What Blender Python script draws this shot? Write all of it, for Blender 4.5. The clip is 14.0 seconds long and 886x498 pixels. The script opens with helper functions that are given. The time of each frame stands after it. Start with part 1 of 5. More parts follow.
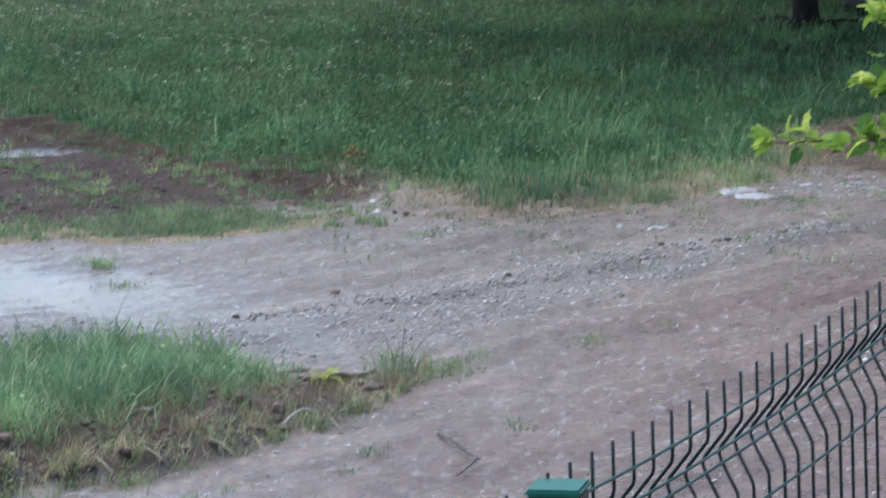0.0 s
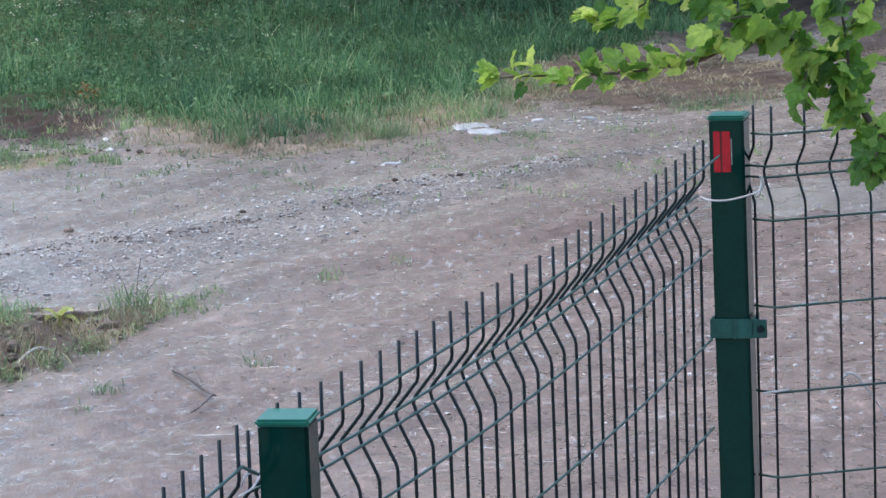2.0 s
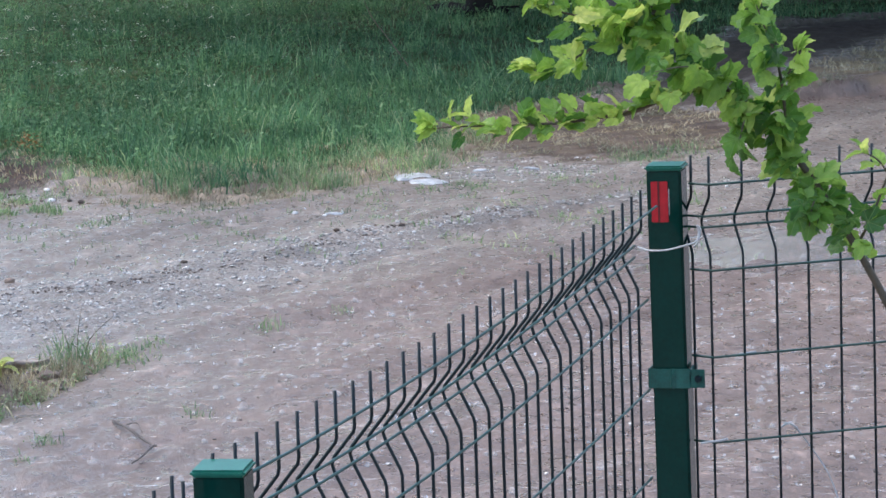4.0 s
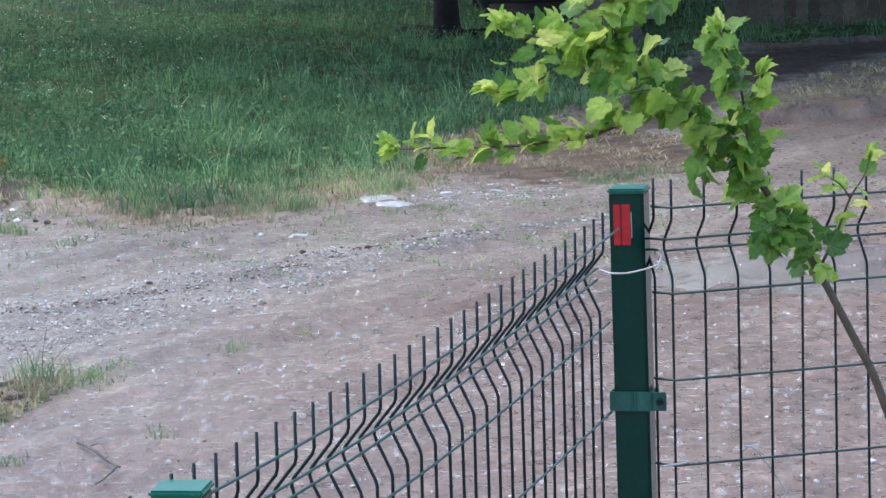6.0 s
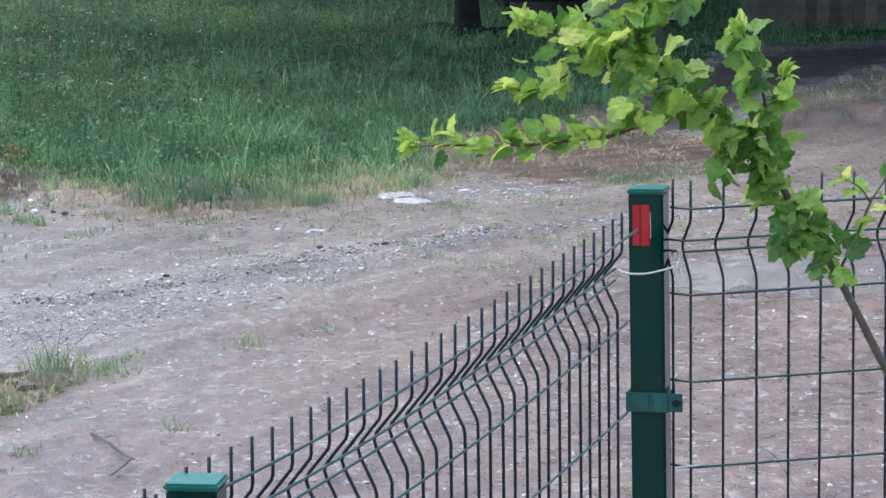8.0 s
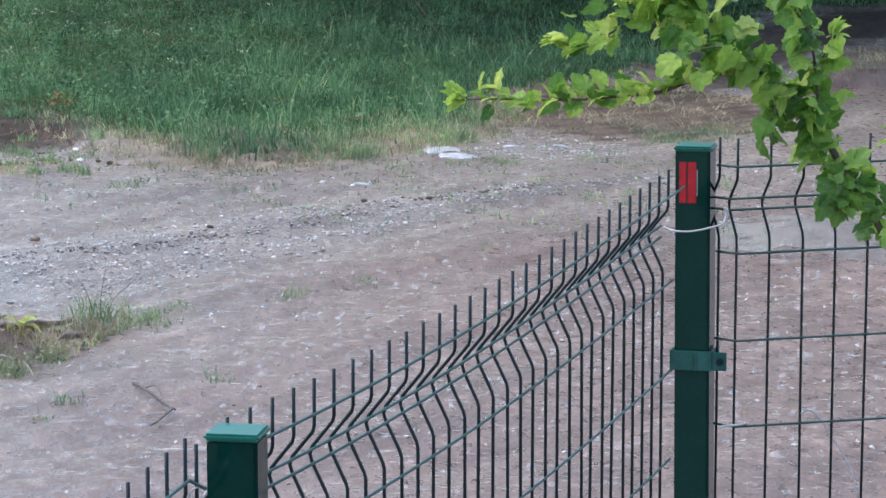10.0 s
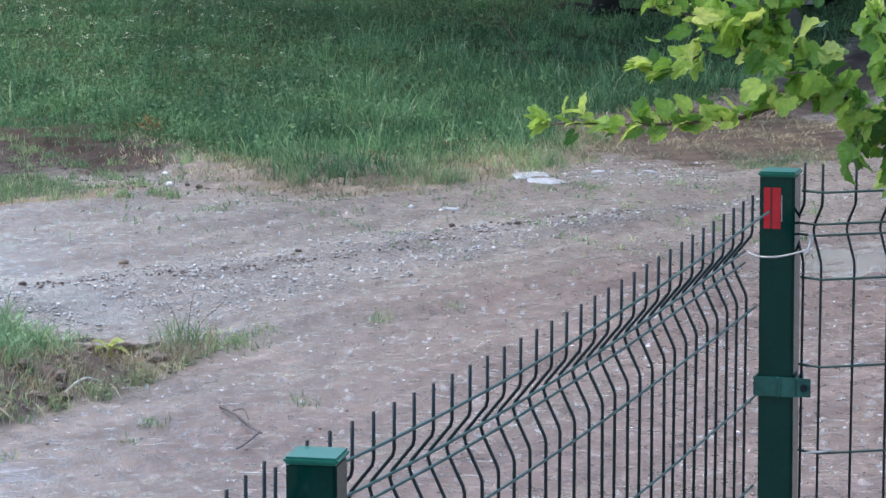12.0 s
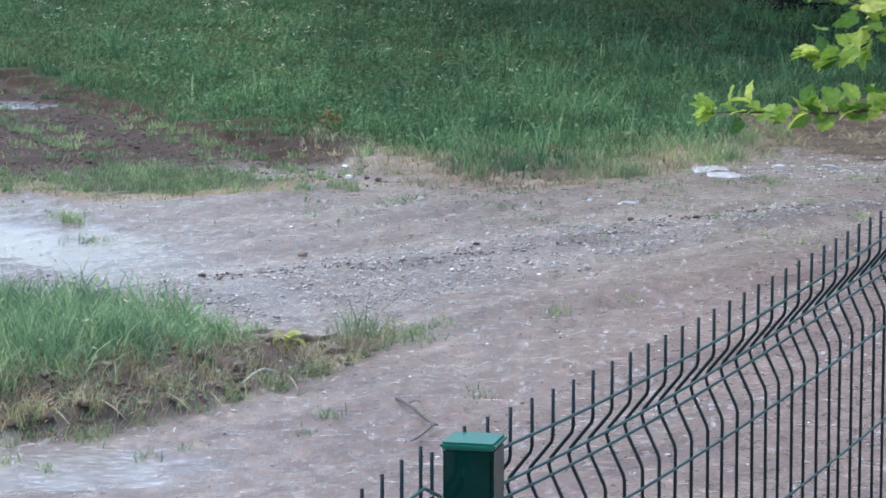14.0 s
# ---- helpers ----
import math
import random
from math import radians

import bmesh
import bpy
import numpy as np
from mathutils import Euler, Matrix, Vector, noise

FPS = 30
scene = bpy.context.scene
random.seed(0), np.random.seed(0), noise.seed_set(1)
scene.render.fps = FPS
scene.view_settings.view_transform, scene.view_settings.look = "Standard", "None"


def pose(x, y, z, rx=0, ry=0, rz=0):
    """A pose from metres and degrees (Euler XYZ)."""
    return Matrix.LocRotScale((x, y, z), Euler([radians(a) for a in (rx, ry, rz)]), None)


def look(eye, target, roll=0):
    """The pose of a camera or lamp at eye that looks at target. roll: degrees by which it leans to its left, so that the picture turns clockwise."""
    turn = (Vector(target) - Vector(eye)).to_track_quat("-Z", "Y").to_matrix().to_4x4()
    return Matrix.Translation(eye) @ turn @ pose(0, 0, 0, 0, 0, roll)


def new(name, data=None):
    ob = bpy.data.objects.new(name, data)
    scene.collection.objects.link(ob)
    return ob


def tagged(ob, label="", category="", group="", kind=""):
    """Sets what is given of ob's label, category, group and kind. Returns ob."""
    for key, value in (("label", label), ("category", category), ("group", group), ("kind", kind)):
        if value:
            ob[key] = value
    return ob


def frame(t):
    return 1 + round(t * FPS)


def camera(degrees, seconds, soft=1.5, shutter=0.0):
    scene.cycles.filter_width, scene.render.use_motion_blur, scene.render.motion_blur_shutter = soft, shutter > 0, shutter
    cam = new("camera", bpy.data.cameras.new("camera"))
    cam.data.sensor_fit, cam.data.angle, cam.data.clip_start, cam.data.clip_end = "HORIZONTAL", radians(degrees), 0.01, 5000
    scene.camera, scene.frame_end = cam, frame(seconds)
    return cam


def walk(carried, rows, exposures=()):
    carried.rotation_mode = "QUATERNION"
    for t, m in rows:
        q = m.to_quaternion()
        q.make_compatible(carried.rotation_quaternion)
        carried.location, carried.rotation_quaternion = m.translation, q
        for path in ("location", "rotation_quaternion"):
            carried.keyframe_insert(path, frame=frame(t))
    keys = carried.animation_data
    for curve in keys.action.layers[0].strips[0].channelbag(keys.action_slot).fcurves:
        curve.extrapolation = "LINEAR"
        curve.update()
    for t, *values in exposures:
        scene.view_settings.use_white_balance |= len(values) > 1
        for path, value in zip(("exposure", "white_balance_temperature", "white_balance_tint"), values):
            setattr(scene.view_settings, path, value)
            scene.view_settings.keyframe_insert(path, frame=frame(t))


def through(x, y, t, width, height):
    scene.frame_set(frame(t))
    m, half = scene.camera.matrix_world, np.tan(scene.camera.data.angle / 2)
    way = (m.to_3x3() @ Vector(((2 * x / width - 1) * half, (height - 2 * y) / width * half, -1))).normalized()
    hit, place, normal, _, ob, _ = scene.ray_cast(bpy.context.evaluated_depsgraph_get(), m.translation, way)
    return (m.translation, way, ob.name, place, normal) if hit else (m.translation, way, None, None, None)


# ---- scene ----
# The eye stands at an upstairs sill, 2.8 m over the track, and looks along +y through a long lens.
# Rows: seconds, x, y, z, yaw (to the left), pitch, roll, in metres and degrees.
ROWS = [
    (0, -0.0369, 0.0202, 2.8089, 3.437, -8.276, -2.386),
    (0.2, -0.0325, 0.0034, 2.8095, 2.866, -7.818, -2.437),
    (0.5, -0.0259, -0.0218, 2.8104, 1.665, -8.059, -2.511),
    (0.8, -0.0257, -0.0403, 2.8141, -0.004, -8.513, -2.414),
    (1, -0.0255, -0.0526, 2.8165, -0.664, -8.841, -2.372),
    (1.2, -0.0259, -0.0495, 2.8155, -1.108, -9.133, -2.343),
    (1.5, -0.0265, -0.0448, 2.8141, -1.639, -9.273, -2.292),
    (1.7, -0.0263, -0.0441, 2.8139, -1.547, -9.415, -2.259),
    (2, -0.0259, -0.0430, 2.8135, -1.293, -9.587, -2.184),
    (2.2, -0.0250, -0.0465, 2.8143, -1.288, -9.632, -2.175),
    (2.5, -0.0236, -0.0518, 2.8155, -1.328, -9.559, -2.189),
    (2.8, -0.0241, -0.0501, 2.8152, -1.281, -9.247, -2.252),
    (3, -0.0245, -0.0490, 2.8150, -1.282, -9.124, -2.305),
    (3.2, -0.0228, -0.0497, 2.8151, -1.426, -8.933, -2.241),
    (3.5, -0.0203, -0.0508, 2.8152, -1.816, -8.786, -2.156),
    (3.8, -0.0184, -0.0461, 2.8139, -2.191, -8.776, -2.093),
    (4, -0.0171, -0.0430, 2.8130, -2.354, -8.727, -2.051),
    (4.2, -0.0171, -0.0430, 2.8130, -2.472, -8.631, -2.018),
    (6.3, -0.0080, -0.0439, 2.8114, -2.986, -8.341, -1.682),
    (6.5, -0.0080, -0.0439, 2.8114, -3.002, -8.376, -1.687),
    (6.8, -0.0090, -0.0451, 2.8122, -3.047, -8.322, -1.507),
    (7, -0.0096, -0.0459, 2.8128, -2.976, -8.302, -1.380),
    (7.3, -0.0110, -0.0452, 2.8126, -2.890, -8.364, -1.215),
    (7.5, -0.0119, -0.0447, 2.8125, -2.768, -8.338, -1.133),
    (7.8, -0.0114, -0.0392, 2.8110, -2.677, -8.346, -0.908),
    (8, -0.0111, -0.0356, 2.8100, -2.655, -8.379, -0.757),
    (10.3, -0.0122, -0.0133, 2.8036, -1.731, -9.310, 0.169),
    (10.5, -0.0122, -0.0133, 2.8036, -1.501, -9.397, 0.116),
    (10.8, -0.0091, -0.0065, 2.8032, -1.172, -9.447, 0.045),
    (11, -0.0070, -0.0019, 2.8030, -0.999, -9.415, -0.010),
    (11.2, -0.0054, -0.0090, 2.8034, -0.913, -9.119, -0.028),
    (11.5, -0.0031, -0.0196, 2.8041, -0.612, -8.719, -0.071),
    (11.8, -0.0020, -0.0139, 2.8028, -0.329, -8.737, 0.012),
    (12, -0.0012, -0.0101, 2.8020, -0.234, -8.721, 0.053),
    (12.2, -0.0007, -0.0061, 2.8012, -0.155, -8.659, 0.050),
    (12.5, 0.0000, 0.0000, 2.8000, 0.000, -8.635, 0.000),
    (12.8, -0.0002, -0.0064, 2.8000, -0.137, -8.469, -0.085),
    (13, -0.0003, -0.0107, 2.8000, 0.385, -8.517, -0.146),
    (13.3, 0.0071, -0.0134, 2.7978, 1.299, -7.931, -0.080),
    (13.5, 0.0120, -0.0152, 2.7963, 2.273, -8.096, -0.042),
    (13.8, 0.0214, -0.0094, 2.7926, 2.766, -8.615, -0.139),
    (14, 0.0276, -0.0055, 2.7902, 3.079, -8.802, -0.204),
]


def aim(x, y, z, yaw, pitch, roll):
    a, b = radians(yaw), radians(pitch)
    way = Vector((-math.sin(a) * math.cos(b), math.cos(a) * math.cos(b), math.sin(b)))
    return look((x, y, z), Vector((x, y, z)) + way * 20, roll)


cam = camera(15.75, 14.0, soft=1.5, shutter=0.35)
walk(cam, [(r[0], aim(*r[1:])) for r in ROWS], exposures=[(0, 1.02, 6400, 8), (0.8, 1.12, 6400, 8), (2, 1.22, 6400, 8), (4, 1.3, 6400, 8), (6.3, 1.42, 6400, 8), (8.2, 1.46, 6400, 8), (10.5, 1.3, 6400, 8), (14, 1.27, 6400, 8)])

# ---- light: a rainy, overcast afternoon ----
world = bpy.data.worlds.new("world")
scene.world = world
world.use_nodes = True
wn = world.node_tree.nodes
sky = wn.new("ShaderNodeTexSky")
sky.sky_type, sky.sun_disc = "NISHITA", False
sky.sun_elevation, sky.sun_rotation = radians(68), radians(292)
sky.air_density, sky.dust_density, sky.ozone_density = 1.0, 2.0, 1.0
world.node_tree.links.new(sky.outputs[0], wn["Background"].inputs[0])
wn["Background"].inputs[1].default_value = 0.14
sun = new("sun", bpy.data.lights.new("sun", "SUN"))
sun.data.energy, sun.data.angle, sun.data.color = 0.8, radians(60), (1.0, 0.97, 0.93)
sun.matrix_world = look((-5, 6, 14), (0, 4, 0))


# ---- materials ----
def material(name, rough=0.6, metal=0.0, spec=0.5):
    m = bpy.data.materials.new(name)
    m.use_nodes = True
    b = m.node_tree.nodes["Principled BSDF"]
    b.inputs["Roughness"].default_value = rough
    b.inputs["Metallic"].default_value = metal
    b.inputs["Specular IOR Level"].default_value = spec
    return m, m.node_tree, b


def node(nt, kind, **inputs):
    n = nt.nodes.new(kind)
    for key, v in inputs.items():
        n.inputs[key.replace("_", " ")].default_value = v
    return n


def noise_tex(nt, scale, detail=5.0, rough=0.55, along=1.0):
    """Noise in object space; along makes it finer along y, as wheels and water draw it across the track."""
    tc = nt.nodes.new("ShaderNodeTexCoord")
    n = node(nt, "ShaderNodeTexNoise", Scale=scale, Detail=detail, Roughness=rough)
    if along != 1.0:
        m = nt.nodes.new("ShaderNodeMapping")
        m.inputs["Scale"].default_value = (1.0, along, 1.0)
        nt.links.new(tc.outputs["Object"], m.inputs[0])
        nt.links.new(m.outputs[0], n.inputs["Vector"])
    else:
        nt.links.new(tc.outputs["Object"], n.inputs["Vector"])
    return n


def ramp(nt, source, stops):
    r = nt.nodes.new("ShaderNodeValToRGB")
    while len(r.color_ramp.elements) < len(stops):
        r.color_ramp.elements.new(0.5)
    for e, (p, c) in zip(r.color_ramp.elements, stops):
        e.position = p
        e.color = (*c, 1) if len(c) == 3 else c
    nt.links.new(source, r.inputs[0])
    return r.outputs[0]


def blend(nt, fac, a, b, mode="MIX"):
    m = nt.nodes.new("ShaderNodeMix")
    m.data_type, m.blend_type = "RGBA", mode
    for sock, v in ((m.inputs[0], fac), (m.inputs[6], a), (m.inputs[7], b)):
        if isinstance(v, (int, float)):
            sock.default_value = v
        elif isinstance(v, tuple):
            sock.default_value = (*v, 1)
        else:
            nt.links.new(v, sock)
    return m.outputs[2]


def calc(nt, op, a, b=0.0, clamp=False):
    m = nt.nodes.new("ShaderNodeMath")
    m.operation, m.use_clamp = op, clamp
    for sock, v in ((m.inputs[0], a), (m.inputs[1], b)):
        if isinstance(v, (int, float)):
            sock.default_value = v
        else:
            nt.links.new(v, sock)
    return m.outputs[0]


def bump(nt, b, height, strength, distance):
    n = node(nt, "ShaderNodeBump", Strength=strength, Distance=distance)
    nt.links.new(height, n.inputs["Height"])
    nt.links.new(n.outputs[0], b.inputs["Normal"])
    return n


def simple(name, dark, light, scale, rough=0.5, metal=0.0, spec=0.5, relief=0.2, depth=0.002, random_by=None):
    """A surface that wanders between two colours at two scales, with fine relief."""
    m, nt, b = material(name, rough, metal, spec)
    big, small = noise_tex(nt, scale), noise_tex(nt, scale * 9)
    f = calc(nt, "ADD", calc(nt, "MULTIPLY", big.outputs[0], 0.6), calc(nt, "MULTIPLY", small.outputs[0], 0.4))
    col = ramp(nt, f, [(0.35, dark), (0.65, light)])
    if random_by:
        if random_by == "island":
            r = nt.nodes.new("ShaderNodeNewGeometry").outputs["Random Per Island"]
        else:
            r = nt.nodes.new("ShaderNodeObjectInfo").outputs["Random"]
        col = blend(nt, 1.0, col, ramp(nt, r, [(0.0, (0.6, 0.6, 0.6)), (1.0, (1.3, 1.3, 1.3))]), "MULTIPLY")
    nt.links.new(col, b.inputs["Base Color"])
    bump(nt, b, small.outputs[0], relief, depth)
    return m


def foliage(name, stops, sheen=0.45, through=0.35, by="island", patch=None, gloss=0.35):
    """Leaves and blades: a colour for each piece, some light shining through."""
    m, nt, b = material(name, sheen, 0.0, gloss)
    r = nt.nodes.new("ShaderNodeNewGeometry").outputs["Random Per Island"] if by == "island" \
        else nt.nodes.new("ShaderNodeObjectInfo").outputs["Random"]
    col = ramp(nt, r, stops)
    n = noise_tex(nt, 1.3 if patch is None else patch, 5.0, 0.65)
    col = blend(nt, 1.0, col, ramp(nt, n.outputs[0], [(0.34, (0.5, 0.6, 0.58)), (0.66, (1.4, 1.3, 1.15))] if by == "island" else [(0.3, (0.86, 0.88, 0.85)), (0.7, (1.12, 1.1, 1.05))]), "MULTIPLY")
    if by == "island":
        wide = noise_tex(nt, 0.42, 3.0)
        col = blend(nt, 1.0, col, ramp(nt, wide.outputs[0], [(0.36, (0.68, 0.74, 0.76)), (0.64, (1.32, 1.26, 1.2))]), "MULTIPLY")
    nt.links.new(col, b.inputs["Base Color"])
    t = nt.nodes.new("ShaderNodeBsdfTranslucent")
    nt.links.new(col, t.inputs[0])
    mix = nt.nodes.new("ShaderNodeMixShader")
    mix.inputs[0].default_value = through
    nt.links.new(b.outputs[0], mix.inputs[1])
    nt.links.new(t.outputs[0], mix.inputs[2])
    nt.links.new(mix.outputs[0], nt.nodes["Material Output"].inputs[0])
    return m


def leaf_material(name, stops, rough, through, gloss):
    """A fresh leaf: its own green, ribs that spread from its foot, light shining through."""
    m, nt, b = material(name, rough, 0.0, gloss)
    r = nt.nodes.new("ShaderNodeObjectInfo").outputs["Random"]
    col = ramp(nt, r, stops)
    n = noise_tex(nt, 2.2, 4.0, 0.6)
    col = blend(nt, 1.0, col, ramp(nt, n.outputs[0], [(0.3, (0.74, 0.8, 0.72)), (0.7, (1.22, 1.15, 1.1))]), "MULTIPLY")
    parts = nt.nodes.new("ShaderNodeSeparateXYZ")
    nt.links.new(nt.nodes.new("ShaderNodeTexCoord").outputs["Object"], parts.inputs[0])
    u = calc(nt, "SUBTRACT", parts.outputs[0], 0.28)
    turn = calc(nt, "ARCTAN2", parts.outputs[1], u)
    far = calc(nt, "SQRT", calc(nt, "ADD", calc(nt, "MULTIPLY", u, u), calc(nt, "MULTIPLY", parts.outputs[1], parts.outputs[1])))
    off = calc(nt, "MULTIPLY", far, calc(nt, "ABSOLUTE", calc(nt, "SINE", calc(nt, "MULTIPLY", turn, 4.03))))
    rib = ramp(nt, off, [(0.0, (1, 1, 1)), (0.09, (0, 0, 0))])
    col = blend(nt, calc(nt, "MULTIPLY", rib, 0.3), col, (0.5, 0.6, 0.22))
    nt.links.new(col, b.inputs["Base Color"])
    fine = noise_tex(nt, 14.0, 3.0)
    bump(nt, b, calc(nt, "SUBTRACT", calc(nt, "MULTIPLY", fine.outputs[0], 0.4), calc(nt, "MULTIPLY", rib, 0.8)), 0.35, 0.02)
    t = nt.nodes.new("ShaderNodeBsdfTranslucent")
    nt.links.new(col, t.inputs[0])
    mix = nt.nodes.new("ShaderNodeMixShader")
    mix.inputs[0].default_value = through
    nt.links.new(b.outputs[0], mix.inputs[1])
    nt.links.new(t.outputs[0], mix.inputs[2])
    nt.links.new(mix.outputs[0], nt.nodes["Material Output"].inputs[0])
    return m


def ground_material():
    """Wet earth of several kinds; the mesh carries how much of each lies where."""
    m, nt, b = material("wet_earth", 0.5, 0.0, 0.5)

    def layer(name):
        a = nt.nodes.new("ShaderNodeAttribute")
        a.attribute_name = name
        return a.outputs["Fac"]

    n_big, n_mid, n_fine = noise_tex(nt, 0.9), noise_tex(nt, 7.0, 6, 0.6, 0.6), noise_tex(nt, 90.0, 4, 0.6, 0.5)
    n_peb = node(nt, "ShaderNodeTexVoronoi", Scale=70.0)
    nt.links.new(nt.nodes.new("ShaderNodeTexCoord").outputs["Object"], n_peb.inputs["Vector"])
    mid = calc(nt, "ADD", calc(nt, "MULTIPLY", n_mid.outputs[0], 0.5), calc(nt, "MULTIPLY", n_fine.outputs[0], 0.5))
    road = ramp(nt, mid, [(0.36, (0.143, 0.115, 0.098)), (0.64, (0.27, 0.226, 0.199))])
    red = ramp(nt, mid, [(0.36, (0.134, 0.096, 0.08)), (0.64, (0.232, 0.174, 0.151))])
    grit = ramp(nt, n_peb.outputs["Color"], [(0.2, (0.1, 0.088, 0.08)), (0.6, (0.21, 0.19, 0.177)), (0.95, (0.46, 0.435, 0.41))])
    mud = ramp(nt, mid, [(0.35, (0.03, 0.021, 0.017)), (0.65, (0.085, 0.06, 0.049))])
    dry = ramp(nt, mid, [(0.3, (0.20, 0.15, 0.09)), (0.7, (0.36, 0.28, 0.17))])
    turf = ramp(nt, mid, [(0.3, (0.035, 0.055, 0.022)), (0.7, (0.075, 0.095, 0.04))])
    col = blend(nt, layer("red"), road, red)
    col = blend(nt, calc(nt, "MULTIPLY", layer("gravel"), 0.6), col, grit)
    col = blend(nt, layer("mud"), col, mud)
    col = blend(nt, layer("dry"), col, dry)
    col = blend(nt, layer("turf"), col, turf)
    # pale spots: wet sheen and splash marks put into the colour
    n_sheen_spot = noise_tex(nt, 16.0, 3, 0.5, 0.5)
    col = blend(nt, 1.0, col, ramp(nt, n_sheen_spot.outputs[0], [(0.4, (0.93, 0.93, 0.93)), (0.58, (1.0, 1.0, 1.0)), (0.7, (1.38, 1.36, 1.36))]), "MULTIPLY")
    band = node(nt, "ShaderNodeTexNoise", Scale=1.0, Detail=6.0, Roughness=0.62)
    lay = nt.nodes.new("ShaderNodeMapping")
    lay.vector_type = "TEXTURE"
    lay.inputs["Rotation"].default_value = (0, 0, 0.855)
    lay.inputs["Scale"].default_value = (2.6, 0.3, 1.0)
    nt.links.new(nt.nodes.new("ShaderNodeTexCoord").outputs["Object"], lay.inputs[0])
    nt.links.new(lay.outputs[0], band.inputs["Vector"])
    col = blend(nt, 1.0, col, ramp(nt, band.outputs[0], [(0.32, (0.78, 0.75, 0.74)), (0.5, (1.0, 0.99, 0.98)), (0.68, (1.2, 1.2, 1.21))]), "MULTIPLY")
    blot = ramp(nt, n_big.outputs[0], [(0.3, (0.82, 0.82, 0.84)), (0.7, (1.15, 1.14, 1.12))])
    col = blend(nt, 1.0, col, blot, "MULTIPLY")
    wet = layer("water")
    col = blend(nt, calc(nt, "MULTIPLY", wet, 0.5), col, (0.27, 0.255, 0.26))
    nt.links.new(col, b.inputs["Base Color"])
    streak = node(nt, "ShaderNodeTexNoise", Scale=1.0, Detail=5.0)
    squash = nt.nodes.new("ShaderNodeMapping")
    squash.inputs["Scale"].default_value = (16.0, 9.0, 5.0)
    nt.links.new(nt.nodes.new("ShaderNodeTexCoord").outputs["Object"], squash.inputs[0])
    nt.links.new(squash.outputs[0], streak.inputs["Vector"])
    film = ramp(nt, streak.outputs[0], [(0.42, (0.6, 0.6, 0.6)), (0.6, (0.24, 0.24, 0.24))])
    dull = calc(nt, "MAXIMUM", calc(nt, "MAXIMUM", layer("turf"), layer("dry")), calc(nt, "MULTIPLY", layer("mud"), 0.8))
    r = blend(nt, dull, film, (0.85, 0.85, 0.85))
    r = blend(nt, wet, r, (0.1, 0.1, 0.1))
    nt.links.new(r, b.inputs["Roughness"])
    h = calc(nt, "ADD", calc(nt, "MULTIPLY", n_mid.outputs[0], 0.7), calc(nt, "MULTIPLY", n_fine.outputs[0], 0.3))
    h = calc(nt, "ADD", h, calc(nt, "MULTIPLY", calc(nt, "MULTIPLY", n_peb.outputs["Distance"], layer("gravel")), -0.5))
    h = calc(nt, "MULTIPLY", h, calc(nt, "SUBTRACT", 1.0, calc(nt, "MULTIPLY", wet, 0.45)))
    nt.links.new(calc(nt, "SUBTRACT", 0.5, calc(nt, "MULTIPLY", dull, 0.4)), b.inputs["Specular IOR Level"])
    bump(nt, b, h, 0.6, 0.02)
    return m


GROUND = ground_material()
GRASS = foliage("grass_blades", [(0.0, (0.03, 0.085, 0.045)), (0.5, (0.1, 0.225, 0.115)), (0.9, (0.19, 0.34, 0.175)), (1.0, (0.36, 0.43, 0.26))], 0.4, 0.4)
# greens lightened: sky sheen and rain haze put into the blade colour
BANKGRASS = foliage("hazy_bank_blades", [(0.0, (0.13, 0.22, 0.11)), (0.5, (0.25, 0.38, 0.2)), (0.85, (0.38, 0.49, 0.29)), (1.0, (0.58, 0.53, 0.38))], 0.4, 0.4, "island", 3.0)
BANKGREEN = foliage("bank_green", [(0.0, (0.11, 0.21, 0.12)), (0.5, (0.22, 0.38, 0.215)), (0.85, (0.34, 0.5, 0.29)), (1.0, (0.52, 0.56, 0.36))], 0.4, 0.4, "island", 4.0)
CLUMP = foliage("tussock_blades", [(0.0, (0.06, 0.15, 0.085)), (0.5, (0.13, 0.27, 0.145)), (0.9, (0.22, 0.38, 0.2)), (1.0, (0.4, 0.46, 0.3))], 0.4, 0.4)
WEED = foliage("weed_leaves", [(0.0, (0.06, 0.14, 0.075)), (0.6, (0.11, 0.22, 0.11)), (1.0, (0.17, 0.28, 0.145))], 0.65, 0.35, "island", None, 0.2)
STRAW = foliage("dry_straw", [(0.0, (0.22, 0.16, 0.115)), (0.6, (0.42, 0.365, 0.27)), (1.0, (0.66, 0.61, 0.49))], 0.7, 0.2)
PALESTRAW = foliage("pale_straw", [(0.0, (0.3, 0.27, 0.17)), (0.5, (0.5, 0.47, 0.32)), (1.0, (0.78, 0.74, 0.58))], 0.7, 0.25)
STRAWSOLID = simple("seed_head", (0.3, 0.26, 0.17), (0.5, 0.45, 0.32), 90, 0.8, 0, 0.2, 0.4, 0.001)
PETAL = foliage("white_petals", [(0.0, (0.5, 0.52, 0.45)), (1.0, (0.75, 0.76, 0.7))], 0.6, 0.3)
YOUNG = leaf_material("young_leaf", [(0.0, (0.24, 0.43, 0.065)), (0.55, (0.46, 0.64, 0.13)), (1.0, (0.78, 0.83, 0.27))], 0.34, 0.5, 0.5)
OLDER = leaf_material("leaf", [(0.0, (0.055, 0.16, 0.032)), (0.6, (0.16, 0.33, 0.055)), (1.0, (0.35, 0.55, 0.1))], 0.24, 0.42, 0.65)
